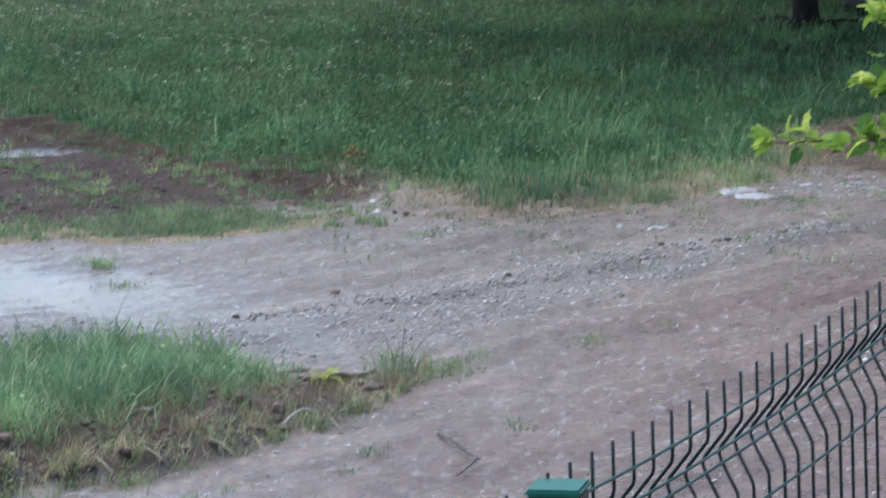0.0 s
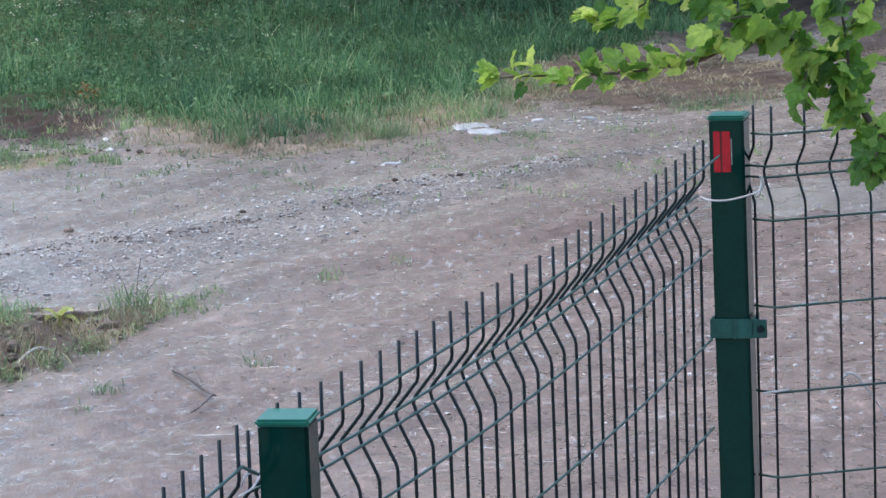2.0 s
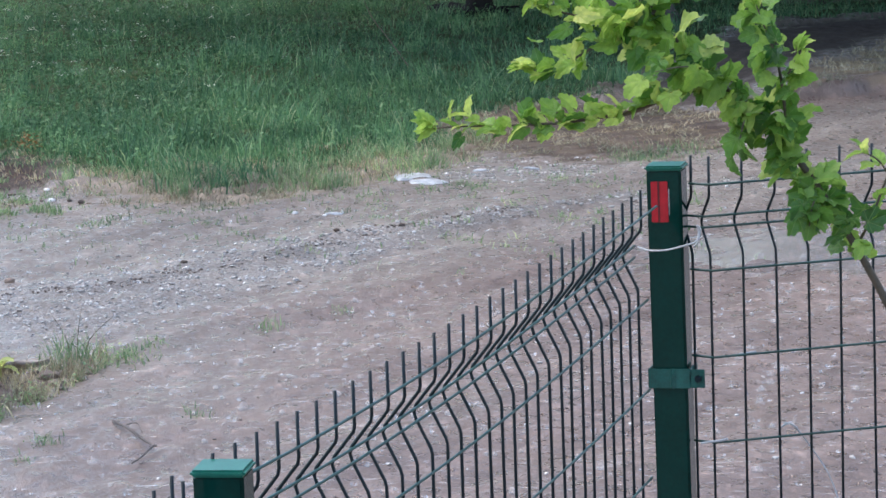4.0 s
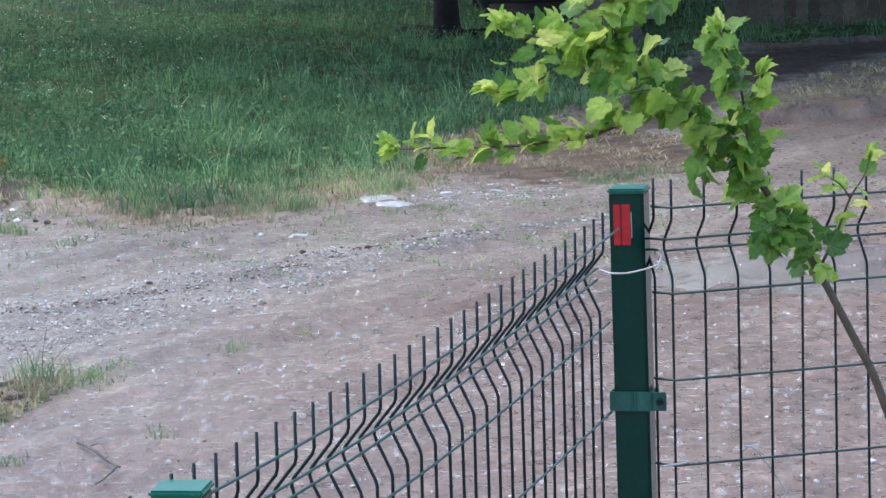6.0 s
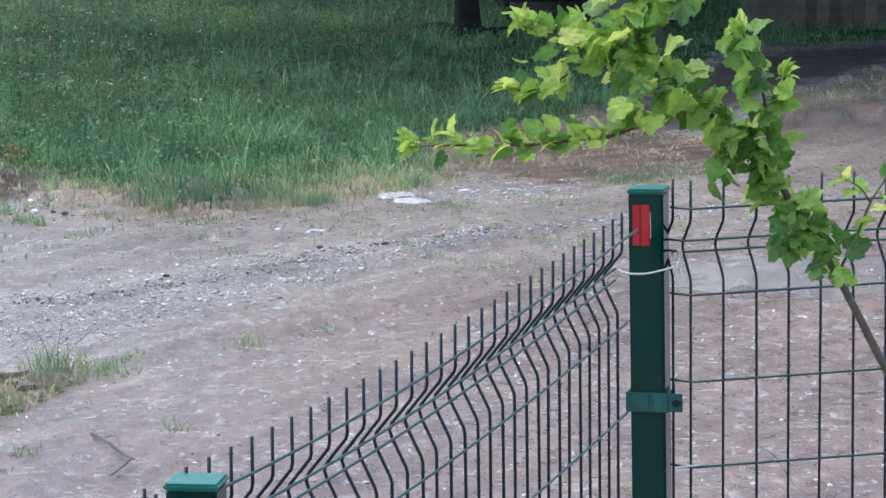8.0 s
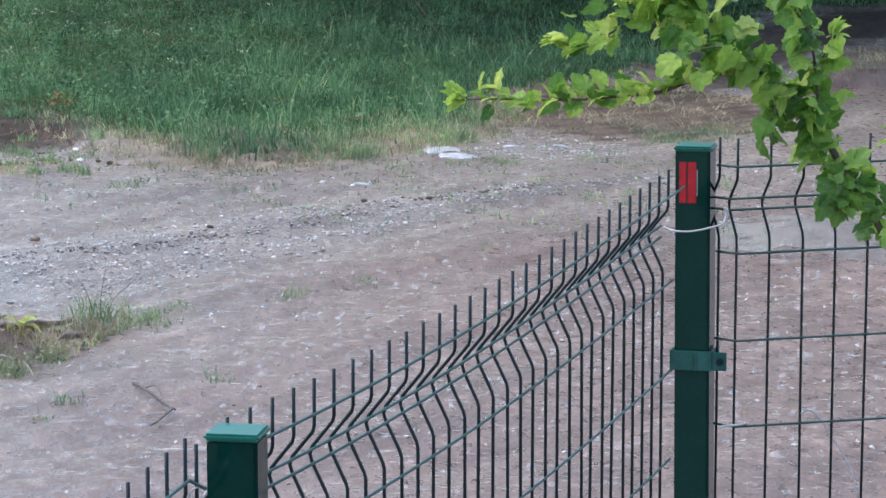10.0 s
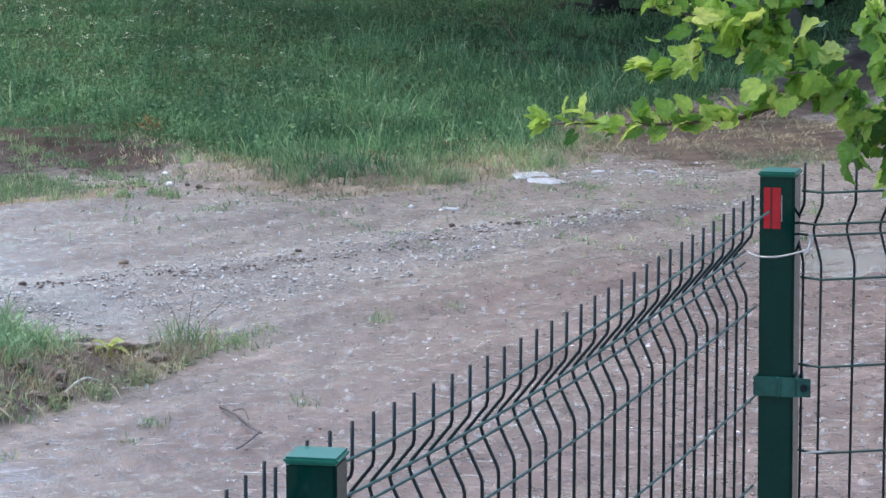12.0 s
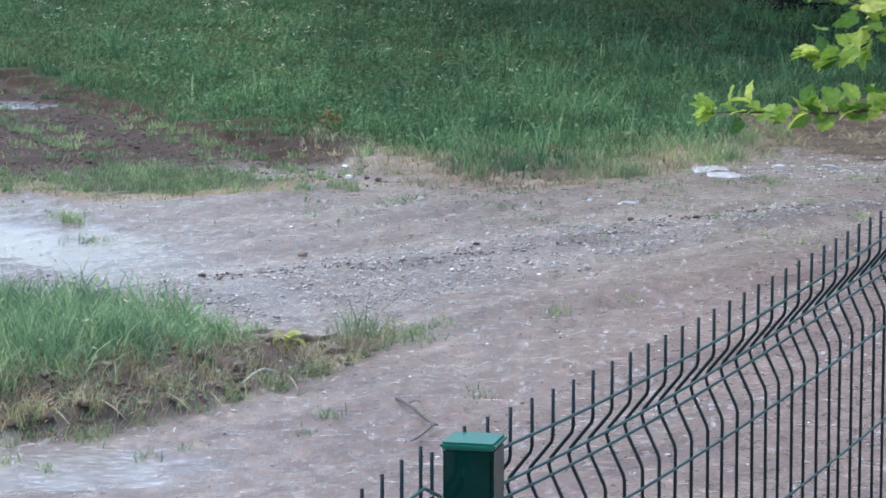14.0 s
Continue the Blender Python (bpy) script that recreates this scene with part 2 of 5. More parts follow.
BUD = simple("withered_bud", (0.12, 0.06, 0.035), (0.26, 0.15, 0.09), 60, 0.8, 0, 0.2, 0.4, 0.001)
CROWN = foliage("tree_leaf", [(0.0, (0.03, 0.07, 0.025)), (1.0, (0.07, 0.13, 0.04))])
STUMP = simple("weathered_stump", (0.1, 0.085, 0.08), (0.23, 0.2, 0.19), 7, 0.85, 0, 0.25, 0.9, 0.02)
BARK = simple("dark_bark", (0.009, 0.008, 0.008), (0.026, 0.023, 0.022), 9, 0.85, 0, 0.3, 0.8, 0.02)
TWIG = simple("twig_bark", (0.06, 0.05, 0.035), (0.14, 0.105, 0.07), 60, 0.6, 0, 0.4, 0.4, 0.001)
STONE = simple("wet_stone", (0.17, 0.15, 0.14), (0.62, 0.59, 0.57), 8, 0.28, 0, 0.5, 0.3, 0.003, "island")
PALE = simple("pale_stone", (0.42, 0.39, 0.37), (0.76, 0.72, 0.69), 20, 0.4, 0, 0.5, 0.3, 0.003, "island")
GREEN = simple("green_paint", (0.0015, 0.026, 0.02), (0.003, 0.04, 0.031), 14, 0.09, 0, 0.24, 0.04, 0.0005)
CAPGREEN = simple("green_plastic_cap", (0.008, 0.1, 0.072), (0.016, 0.15, 0.105), 18, 0.3, 0, 0.3, 0.06, 0.001)
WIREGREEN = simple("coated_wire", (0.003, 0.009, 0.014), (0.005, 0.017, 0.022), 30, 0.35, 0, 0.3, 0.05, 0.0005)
# same coat for cross wires, paler: light from above put into the colour
WIREGREEN_TOPLIT = simple("coated_wire_toplit", (0.012, 0.05, 0.045), (0.025, 0.085, 0.075), 30, 0.3, 0, 0.5, 0.05, 0.0005)
CLAMPGREEN = simple("worn_green_steel", (0.004, 0.05, 0.042), (0.016, 0.12, 0.098), 45, 0.35, 0, 0.5, 0.25, 0.001)
RED = simple("red_reflective_tape", (0.34, 0.004, 0.012), (0.55, 0.008, 0.02), 60, 0.25, 0, 0.6, 0.1, 0.0004)
DARKRED = simple("dark_red_tape", (0.09, 0.006, 0.01), (0.14, 0.01, 0.014), 60, 0.4)
WHITE = simple("white_cord", (0.4, 0.4, 0.41), (0.62, 0.62, 0.63), 80, 0.5, 0, 0.4, 0.3, 0.0005)
BOARD = simple("weathered_board", (0.075, 0.06, 0.052), (0.17, 0.14, 0.12), 5, 0.8, 0, 0.3, 0.5, 0.004, "object")
BLACK = simple("black_plastic", (0.008, 0.009, 0.011), (0.02, 0.021, 0.024), 6, 0.4, 0, 0.4, 0.1, 0.002)
FROTH = simple("froth", (0.28, 0.28, 0.29), (0.62, 0.63, 0.65), 16, 0.4, 0, 0.4, 0.3, 0.002)
RUST = foliage("withered_leaf", [(0.0, (0.16, 0.09, 0.04)), (1.0, (0.34, 0.2, 0.09))], 0.7, 0.2)
YELLOWLEAF = foliage("yellow_green_leaf", [(0.0, (0.5, 0.55, 0.16)), (1.0, (0.7, 0.72, 0.3))], 0.4, 0.4)
RUSTSTONE = simple("reddish_stone", (0.15, 0.105, 0.08), (0.27, 0.2, 0.16), 15, 0.5, 0, 0.4, 0.4, 0.004)
SPRAY, spray_nodes, spray_bsdf = material("rain_spray", 0.15)
spray_bsdf.inputs["Base Color"].default_value = (0.8, 0.82, 0.85, 1)
spray_bsdf.inputs["Alpha"].default_value = 0.28
MIST, mist_nodes, mist_bsdf = material("rain_mist", 0.9, 0.0, 0.0)
mist_bsdf.inputs["Base Color"].default_value = (0.85, 0.81, 0.79, 1)
mist_bsdf.inputs["Alpha"].default_value = 0.1
# pale colour stands in for sky glints on ripples
RIPPLE_GLINT, ripple_nodes, ripple_bsdf = material("painted_water_glint", 0.2)
ripple_bsdf.inputs["Base Color"].default_value = (0.78, 0.76, 0.75, 1)
ripple_bsdf.inputs["Alpha"].default_value = 0.19
MUDCLOD = simple("mud_clod", (0.055, 0.04, 0.033), (0.14, 0.105, 0.09), 12, 0.6, 0, 0.3, 0.5, 0.005, "island")
BANKCLOD = simple("bank_earth", (0.1, 0.075, 0.06), (0.24, 0.19, 0.16), 12, 0.65, 0, 0.3, 0.5, 0.005, "island")
CRUMB = simple("earth_crumb", (0.18, 0.14, 0.12), (0.34, 0.28, 0.25), 6, 0.4, 0, 0.5, 0.3, 0.002, "island")
EARTH = simple("eroded_earth", (0.05, 0.036, 0.03), (0.13, 0.1, 0.082), 12, 0.75, 0, 0.3, 0.9, 0.02)


# ---- mesh helpers ----
def from_arrays(name, verts, faces, mat, parent=None, label="", smooth=False):
    me = bpy.data.meshes.new(name)
    me.from_pydata(verts if isinstance(verts, list) else verts.tolist(), [], faces if isinstance(faces, list) else faces.tolist())
    me.materials.append(mat)
    if smooth:
        me.shade_smooth()
    ob = new(name, me)
    ob.parent = parent
    if label:
        ob["label"] = label
    return ob


def part(name, bm, mat, parent=None, label="", smooth=False):
    me = bpy.data.meshes.new(name)
    bm.to_mesh(me)
    bm.free()
    me.materials.append(mat)
    if smooth:
        me.shade_smooth()
    ob = new(name, me)
    ob.parent = parent
    if label:
        ob["label"] = label
    return ob


def thing(name, label, category, group="", at=(0, 0, 0)):
    ob = new(name)
    ob.location = at
    return tagged(ob, label, category, group)


def tube(bm, points, radii, sides=6, caps=True):
    """A swept tube along points; radii is one number or one for each point."""
    pts = [Vector(p) for p in points]
    rad = radii if isinstance(radii, (list, tuple)) else [radii] * len(pts)
    rings, side = [], None
    for i, p in enumerate(pts):
        d = (pts[min(i + 1, len(pts) - 1)] - pts[max(i - 1, 0)]).normalized()
        if side is None:
            side = d.orthogonal().normalized()
        side = (side - d * side.dot(d)).normalized()
        up = d.cross(side)
        rings.append([bm.verts.new(p + (side * math.cos(a) + up * math.sin(a)) * rad[i])
                      for a in (2 * math.pi * k / sides for k in range(sides))])
    for a, b in zip(rings, rings[1:]):
        for k in range(sides):
            bm.faces.new((a[k], a[(k + 1) % sides], b[(k + 1) % sides], b[k]))
    if caps:
        bm.faces.new(rings[0][::-1])
        bm.faces.new(rings[-1])
    return bm


def spline(points, steps=6):
    """A smooth line through points (Catmull-Rom)."""
    p = [Vector(q) for q in points]
    p = [p[0] * 2 - p[1]] + p + [p[-1] * 2 - p[-2]]
    out = []
    for i in range(1, len(p) - 2):
        for s in range(steps):
            t = s / steps
            out.append(0.5 * ((2 * p[i]) + (p[i + 1] - p[i - 1]) * t + (2 * p[i - 1] - 5 * p[i] + 4 * p[i + 1] - p[i + 2]) * t * t
                              + (3 * p[i] - p[i - 1] - 3 * p[i + 1] + p[i + 2]) * t ** 3))
    return out + [p[-2]]


def box(bm, size, at=(0, 0, 0), turn=0.0, bevel=0.0):
    m = Matrix.Translation(at) @ Matrix.Rotation(turn, 4, "Z") @ Matrix.Diagonal((*size, 1))
    vs = bmesh.ops.create_cube(bm, size=1.0, matrix=m)["verts"]
    if bevel:
        es = list({e for v in vs for e in v.link_edges})
        bmesh.ops.bevel(bm, geom=es, offset=bevel, segments=2, affect="EDGES")
    return bm


rng = np.random.default_rng(7)


# ---- the lie of the land ----
def smooth(a, b, x):
    t = np.clip((x - a) / (b - a), 0, 1)
    return t * t * (3 - 2 * t)


def wobble(x, y, size, seed=0.0):
    """Soft uneven waves between about -1 and 1."""
    s = 2 * np.pi / size
    return (np.sin(s * (0.83 * x + 0.41 * y) + seed) + np.sin(s * 1.7 * (0.35 * x - 0.9 * y) + 1.9 + seed * 2)
            + np.sin(s * 2.9 * (-0.6 * x + 0.7 * y) + 4.1 + seed) * 0.7 + np.sin(s * 5.3 * (0.9 * x + 0.5 * y) + seed * 3) * 0.45) / 2.4


EDGE_X = [-60, -8, -5.2, -4.5, -2.8, -2.07, -1.68, -0.66, 0.08, 0.58, 1.05, 1.46, 2.27, 3.2, 4.35, 6.04, 9, 60]
EDGE_Y = [60, 29.5, 27.05, 25.9, 23.1, 22.4, 21.6, 20.8, 21.2, 21.8, 22.5, 23.8, 25.6, 27.6, 30.3, 31.8, 33, 40]
BANK_X = [-6, -2.47, -2.13, -1.94, -1.77, -1.64, -1.43, -1.31, -1.14, -1.02, -0.8]
BANK_Y = [12.6, 12.75, 12.9, 13.03, 13.25, 13.65, 13.88, 14.16, 14.6, 15.1, 15.5]


def bank_slope(x):
    """How far the broken slope of the bank reaches back from its foot, in metres."""
    return np.interp(x, [-2.7, -2.4, -2.0, -1.78, -1.4, -1.1], [0.42, 0.62, 1.05, 1.25, 0.9, 0.4])


def edge(x):
    return np.interp(x, EDGE_X, EDGE_Y)


def inside(x, y):
    """How far behind the meadow's ragged edge, in metres."""
    return y - edge(x) + (0.3 + 0.5 * smooth(-1.8, -3.0, x)) * wobble(x, y, 0.9, 1.0) + (0.22 + 0.25 * smooth(-1.8, -3.0, x)) * wobble(x, y, 0.3, 2.0)


def hollow(x, y):
    """The washed-out hole behind the bank's end."""
    return 1 - smooth(0.55, 1.1, ((x + 1.55) / 0.17) ** 2 + ((y - 15.02) / 0.2) ** 2 + 0.35 * wobble(x, y, 0.12, 4.0))


def hummock(x, y):
    """The eroded grassy bank beside the track: its height."""
    front = np.interp(x, BANK_X, BANK_Y) + 0.06 * wobble(x, y, 0.35, 3.0)
    db = y - front
    far = db / bank_slope(x)
    top = 0.17 * (1 - smooth(-2.0, -1.25, x))
    scarp = 0.45 + 0.25 * wobble(x, y, 0.5, 1.2)
    rise = scarp * smooth(0.0, 0.1 + 0.04 * wobble(x, y, 0.16, 3.0), db) + (1 - scarp) * smooth(0.35, 1.0, far + 0.12 * wobble(x, y, 0.3, 5.0))
    lumps = (0.03 * wobble(x, y, 0.27, 6.0) + 0.022 * wobble(x, y, 0.13, 2.0)) * smooth(0.0, 0.15, db) * (1 - smooth(0.9, 1.3, far)) * (1 - smooth(-1.35, -1.0, x))
    back = 1 - smooth(0.25, 1.2, (db + 0.2 * wobble(x, y, 0.8, 5.0)) / np.interp(x, [-2.5, -2.1, -1.6, -1.2], [3.3, 2.6, 1.45, 0.6]))
    return (top * rise + np.maximum(lumps, -0.6 * top)) * back - 0.15 * hollow(x, y), db


def patchy(x, y):
    """The strip of turf left between the mud and the track."""
    d = ((x + 3.0) / 0.8) ** 2 + ((y - 20.9) / 0.62) ** 2 + 0.35 * wobble(x, y, 0.5, 4.0)
    d2 = ((x + 4.5) / 0.7) ** 2 + ((y - 20.6) / 0.4) ** 2 + 0.35 * wobble(x, y, 0.5, 6.0)
    return np.minimum(d, d2)


def gravel_at(x, y):
    mid = np.interp(x, [-6, -2.34, -1.75, -1.12, -0.83, -0.38, 0.11, 0.62, 1.6, 4], [15.8, 16.3, 16.5, 16.95, 17.3, 17.85, 18.4, 18.95, 19.9, 21.5])
    wide = np.interp(x, [-6, -2.3, -0.8, -0.38, 0.11, 0.62, 1.4], [0.9, 1.0, 1.05, 0.9, 0.7, 0.45, 0.2])
    return 1 - smooth(0.55, 1.15, np.abs(y - mid) / wide + 0.3 * wobble(x, y, 0.6, 8.0))


def water_at(x, y):
    a = np.maximum(np.abs((y - np.interp(x, [-8, -3.8, -2.2, -1.4], [18.6, 18.5, 17.2, 15.7])) /
                          np.interp(x, [-8, -3.4, -2.2, -1.2], [1.2, 1.25, 0.9, 0.25])), smooth(-1.9, -1.0, x) * 2)
    w = 1 - smooth(0.3, 1.25, a + 0.4 * wobble(x, y, 0.5, 9.0) + 0.25 * wobble(x, y, 0.16, 3.0))
    w = w * (0.3 + 0.6 * smooth(-2.0, -3.4, x))
    b = ((x + 2.6) / 1.0) ** 2 + ((y - 12.3) / 0.5) ** 2 + 0.3 * wobble(x, y, 0.3, 1.0)
    c = ((x - 3.2) / 1.4) ** 2 + ((y - 17.8) / 0.9) ** 2 + 0.5 * wobble(x, y, 0.4, 2.0)
    d = ((x - 1.35) / 0.75) ** 2 + ((y - 21.6) / 0.35) ** 2 + 0.6 * wobble(x, y, 0.3, 7.0)
    e = ((x + 5.2) / 0.75) ** 2 + ((y - 25.4) / 0.3) ** 2 + 0.3 * wobble(x, y, 0.3, 7.0)
    f = ((x + 2.9) / 0.2) ** 2 + ((y - 15.3) / 0.12) ** 2
    for q, k in ((b, 1), (c, 0.8), (d, 0.35), (e, 1), (f, 1)):
        w = np.maximum(w, k * (1 - smooth(0.7, 1.2, q)))
    return w


def ledge_line(x):
    """Where the low red step beside the far end of the track runs."""
    return 25.15 + 0.55 * (x - 4.04)


def height(x, y):
    h, db = hummock(x, y)
    near = 1 - smooth(45, 60, np.hypot(x, y - 20))
    ruts = 0.012 * np.sin((y - 1.1 * x) * 3.1 + 0.8 * wobble(x, y, 3.0, 2.0)) + 0.006 * wobble(x, (y - 1.1 * x) * 0.6, 0.7, 1.0) + 0.004 * wobble(x, y, 0.8, 0.5) + 0.003 * wobble(x, y, 0.22, 1.5)
    meadow = smooth(0.0, 0.35, inside(x, y)) * (0.05 + 0.03 * wobble(x, y, 1.2, 2.5))
    bank = 0.13 * smooth(3.3, 4.1, x) * smooth(0, 0.22, y - ledge_line(x) + 0.1 * wobble(x, y, 0.5, 2.0)) * (1 - smooth(6, 9, y - 24.4))
    flat = water_at(x, y)
    return near * (h + (ruts + 0.012 * gravel_at(x, y)) * (1 - 0.92 * flat) - 0.012 * flat + meadow + bank)


def build_ground():
    def axis(lo, hi, step, far):
        mid = np.arange(lo, hi + step / 2, step)
        out = np.array([0.3, 0.8, 1.6, 3, 6, 12, 25, 60, 150, 400, 900, far])
        return np.concatenate([lo - out[::-1], mid, hi + out])
    gx, gy = axis(-7.5, 8.0, 0.05, 2000), axis(11.2, 40.0, 0.05, 2000)
    x, y = np.meshgrid(gx, gy)
    z = height(x, y)
    nx, ny = len(gx), len(gy)
    verts = np.stack([x, y, z], -1).reshape(-1, 3)
    i = (np.arange(ny - 1)[:, None] * nx + np.arange(nx - 1)[None]).ravel()
    faces = np.stack([i, i + 1, i + nx + 1, i + nx], -1)
    ob = from_arrays("ground", verts, faces, GROUND, smooth=True)
    h, db = hummock(x, y)
    deep = inside(x, y)
    pat = 1 - smooth(0.7, 1.15, patchy(x, y))
    # bare earth; its mud weight below also paints in tree shade
    bare = (1 - smooth(0.7, 1.2, ((x - 2.1) / 1.2) ** 2 + ((y - 23.8) / 1.7) ** 2 + 0.4 * wobble(x, y, 0.5, 3.3)))
    leftmud = smooth(-0.2, 0.4, y - np.interp(x, [-8, -4, -2.6, -2.0], [20.6, 20.9, 21.5, 21.6]) + 0.25 * wobble(x, y, 0.6, 2.2)) * (1 - smooth(-1.95, -1.6, x))
    # dark mud on the right, weighted up to paint in the trees' shade
    rightmud_shade = smooth(2.2, 3.2, x) * smooth(0, 0.8, y - (24.8 + (x - 3.0) * 1.7) + 0.3 * wobble(x, y, 0.8, 4.4)) * (1 - smooth(-0.2, 0.3, deep)) * 0.85
    layers = {
        "turf": np.clip(smooth(0.3, 1.1, deep) * (1 - 0.85 * bare) + 0.8 * pat + smooth(0.03, 0.06, h) * smooth(0.75, 1.0, db / bank_slope(x) + 0.2 * wobble(x, y, 0.3, 2.0)) * 0.8, 0, 1),
        # full mud in the hollow darkens it as shade under the overhang would
        "mud": np.clip(leftmud + rightmud_shade + 0.7 * smooth(0.0, 0.03, h) + hollow(x, y) + 0.78 * bare, 0, 1),
        "dry": np.clip((smooth(-0.45, -0.1, deep) * (1 - smooth(0.5, 1.4, deep)) * smooth(-1.8, -1.2, x) * (1 - smooth(1.2, 1.6, x))) * 0.36 + 0.25 * bare * np.clip(0.5 + wobble(x, y, 0.4, 1.4), 0, 1)
                       + 0.75 * smooth(0.7, 1.1, patchy(x, y)) * (1 - smooth(1.3, 2.2, patchy(x, y) + 0.4 * wobble(x, y, 0.4, 1.0))) * (1 - smooth(20.7, 21.2, y))
                       + 0.7 * smooth(3.6, 4.2, x) * smooth(0.15, 0.4, y - ledge_line(x) + 0.15 * wobble(x, y, 0.6, 1.9)) * (1 - smooth(-0.4, 0.1, y - (24.8 + (x - 3.0) * 1.7))) * np.clip(0.6 + wobble(x, y, 0.5, 2.9), 0, 1), 0, 1),
        "gravel": gravel_at(x, y),
        "red": np.clip(smooth(-2.0, 0.0, x - 0.25 * (y - 14) + 0.5 * wobble(x, y, 2.2, 1.1)) * (1 - smooth(16.2, 18.5, y - 0.6 * x)) + 0.9 * bare + smooth(3.2, 3.8, x) * np.exp(-((y - ledge_line(x) - 0.05) / 0.35) ** 2), 0, 1),
        "water": water_at(x, y),
    }
    for key, v in layers.items():
        a = ob.data.attributes.new(key, "FLOAT", "POINT")
        a.data.foreach_set("value", np.ascontiguousarray(v, dtype=np.float32).ravel())
    return tagged(ob, "wet brown earth track with gravel, puddles and a meadow verge", "ground", kind="structure")


ground = build_ground()


# ---- grass, weeds and straw ----
def blades(name, x, y, tall, wide, lean, mat, label, category="grass", parent=None, over=False):
    """Bent, tapering blades that stand on the ground at x, y."""
    n = len(x)
    z = height(x, y) - 0.008
    turn, way = rng.uniform(0, 2 * np.pi, n), rng.normal(-1.3, 0.7, n) if over else rng.uniform(0, 2 * np.pi, n)
    base = np.stack([x, y, z], -1)
    side = np.stack([np.cos(turn), np.sin(turn), np.zeros(n)], -1) * (wide / 2)[:, None]
    off = np.stack([np.cos(way), np.sin(way), np.zeros(n)], -1) * (lean * tall)[:, None]
    up = np.stack([np.zeros(n), np.zeros(n), tall * np.sqrt(np.maximum(0.15, 1 - lean ** 2))], -1)
    v = np.stack([base - side, base + side, base + off * 0.3 + up * 0.55 + side * 0.8, base + off * 0.3 + up * 0.55 - side * 0.8,
                  base + off + up], 1).reshape(-1, 3)
    i = np.arange(n) * 5
    quads = np.stack([i, i + 1, i + 2, i + 3], -1).tolist()
    tris = np.stack([i + 3, i + 2, i + 4], -1).tolist()
    ob = from_arrays(name, v, quads + tris, mat, parent)
    if parent is None:
        tagged(ob, label, category, kind="stuff")
    return ob


def leaves(name, p, size, mat, label, category, parent=None, flat=0.7):
    """Many small folded leaves at the places p."""
    n = len(p)
    a = rng.uniform(0, 2 * np.pi, n)
    d = np.stack([np.cos(a), np.sin(a), rng.uniform(-flat, flat, n)], -1)
    d /= np.linalg.norm(d, axis=1)[:, None]
    s = np.cross(d, np.stack([rng.normal(0, 0.35, n), rng.normal(0, 0.35, n), np.ones(n)], -1))
    s /= np.linalg.norm(s, axis=1)[:, None]
    u = np.cross(s, d)
    L = size[:, None]
    v = np.stack([p, p + d * L * 0.5 + s * L * 0.33 + u * L * 0.08, p + d * L, p + d * L * 0.5 - s * L * 0.33 + u * L * 0.08], 1).reshape(-1, 3)
    i = np.arange(n) * 4
    f = np.concatenate([np.stack([i, i + 1, i + 2], -1), np.stack([i, i + 2, i + 3], -1)])
    ob = from_arrays(name, v, f, mat, parent)
    if parent is None:
        tagged(ob, label, category, kind="stuff")
    return ob


def scatter(n, x0, x1, y0, y1, keep):
    """Random places in a box where keep(x, y) is above a random number."""
    x, y = rng.uniform(x0, x1, n), rng.uniform(y0, y1, n)
    ok = keep(x, y) > rng.uniform(0, 1, n)
    return x[ok], y[ok]


def in_view(x, y):
    return np.abs(x) < 0.215 * y + 0.4


def bare_patch(x, y):
    return smooth(0.7, 1.3, ((x - 2.1) / 1.2) ** 2 + ((y - 23.8) / 1.7) ** 2 + 0.4 * wobble(x, y, 0.5, 3.3))


def meadow_density(x, y):
    d = inside(x, y)
    clump = 0.55 + 0.45 * wobble(x, y, 0.6, 0.7)
    right = 1 - 0.75 * smooth(3.0, 4.0, x) * (1 - smooth(29, 31, y))
    return in_view(x, y) * smooth(-0.1, 1.3, d + 0.5 * wobble(x, y, 0.4, 7.5)) * np.clip(clump + 0.2, 0.15, 1) * np.clip(0.95 + 1.3 * wobble(x, y, 1.1, 5.5) + 0.9 * smooth(-3.0, 0.5, x), 0.06, 1) * bare_patch(x, y) * right


x, y = scatter(210000, -6.5, 7.5, 20.2, 27.5, meadow_density)
t = rng.gamma(5, 0.024, len(x)) * (0.5 + 0.3 * smooth(0.2, 1.2, inside(x, y)) + 0.3 * wobble(x, y, 0.5, 0.9)).clip(0.25, 1.2) * (0.7 + 0.3 * smooth(-3, -0.5, x))
blades("meadow_grass", x, y, t, rng.uniform(0.004, 0.010, len(x)), rng.uniform(0.2, 0.95, len(x)), GRASS, "long wet green meadow grass beside the track")
x, y = scatter(270000, -11, 11, 27.2, 52, meadow_density)
t = rng.gamma(5, 0.024, len(x)) * (0.75 + 0.4 * wobble(x, y, 0.9, 0.9)).clip(0.3, 1.3)
blades("far_meadow_grass", x, y, t, rng.uniform(0.006, 0.012, len(x)), rng.uniform(0.2, 0.95, len(x)), GRASS, "dark green meadow grass under the trees")


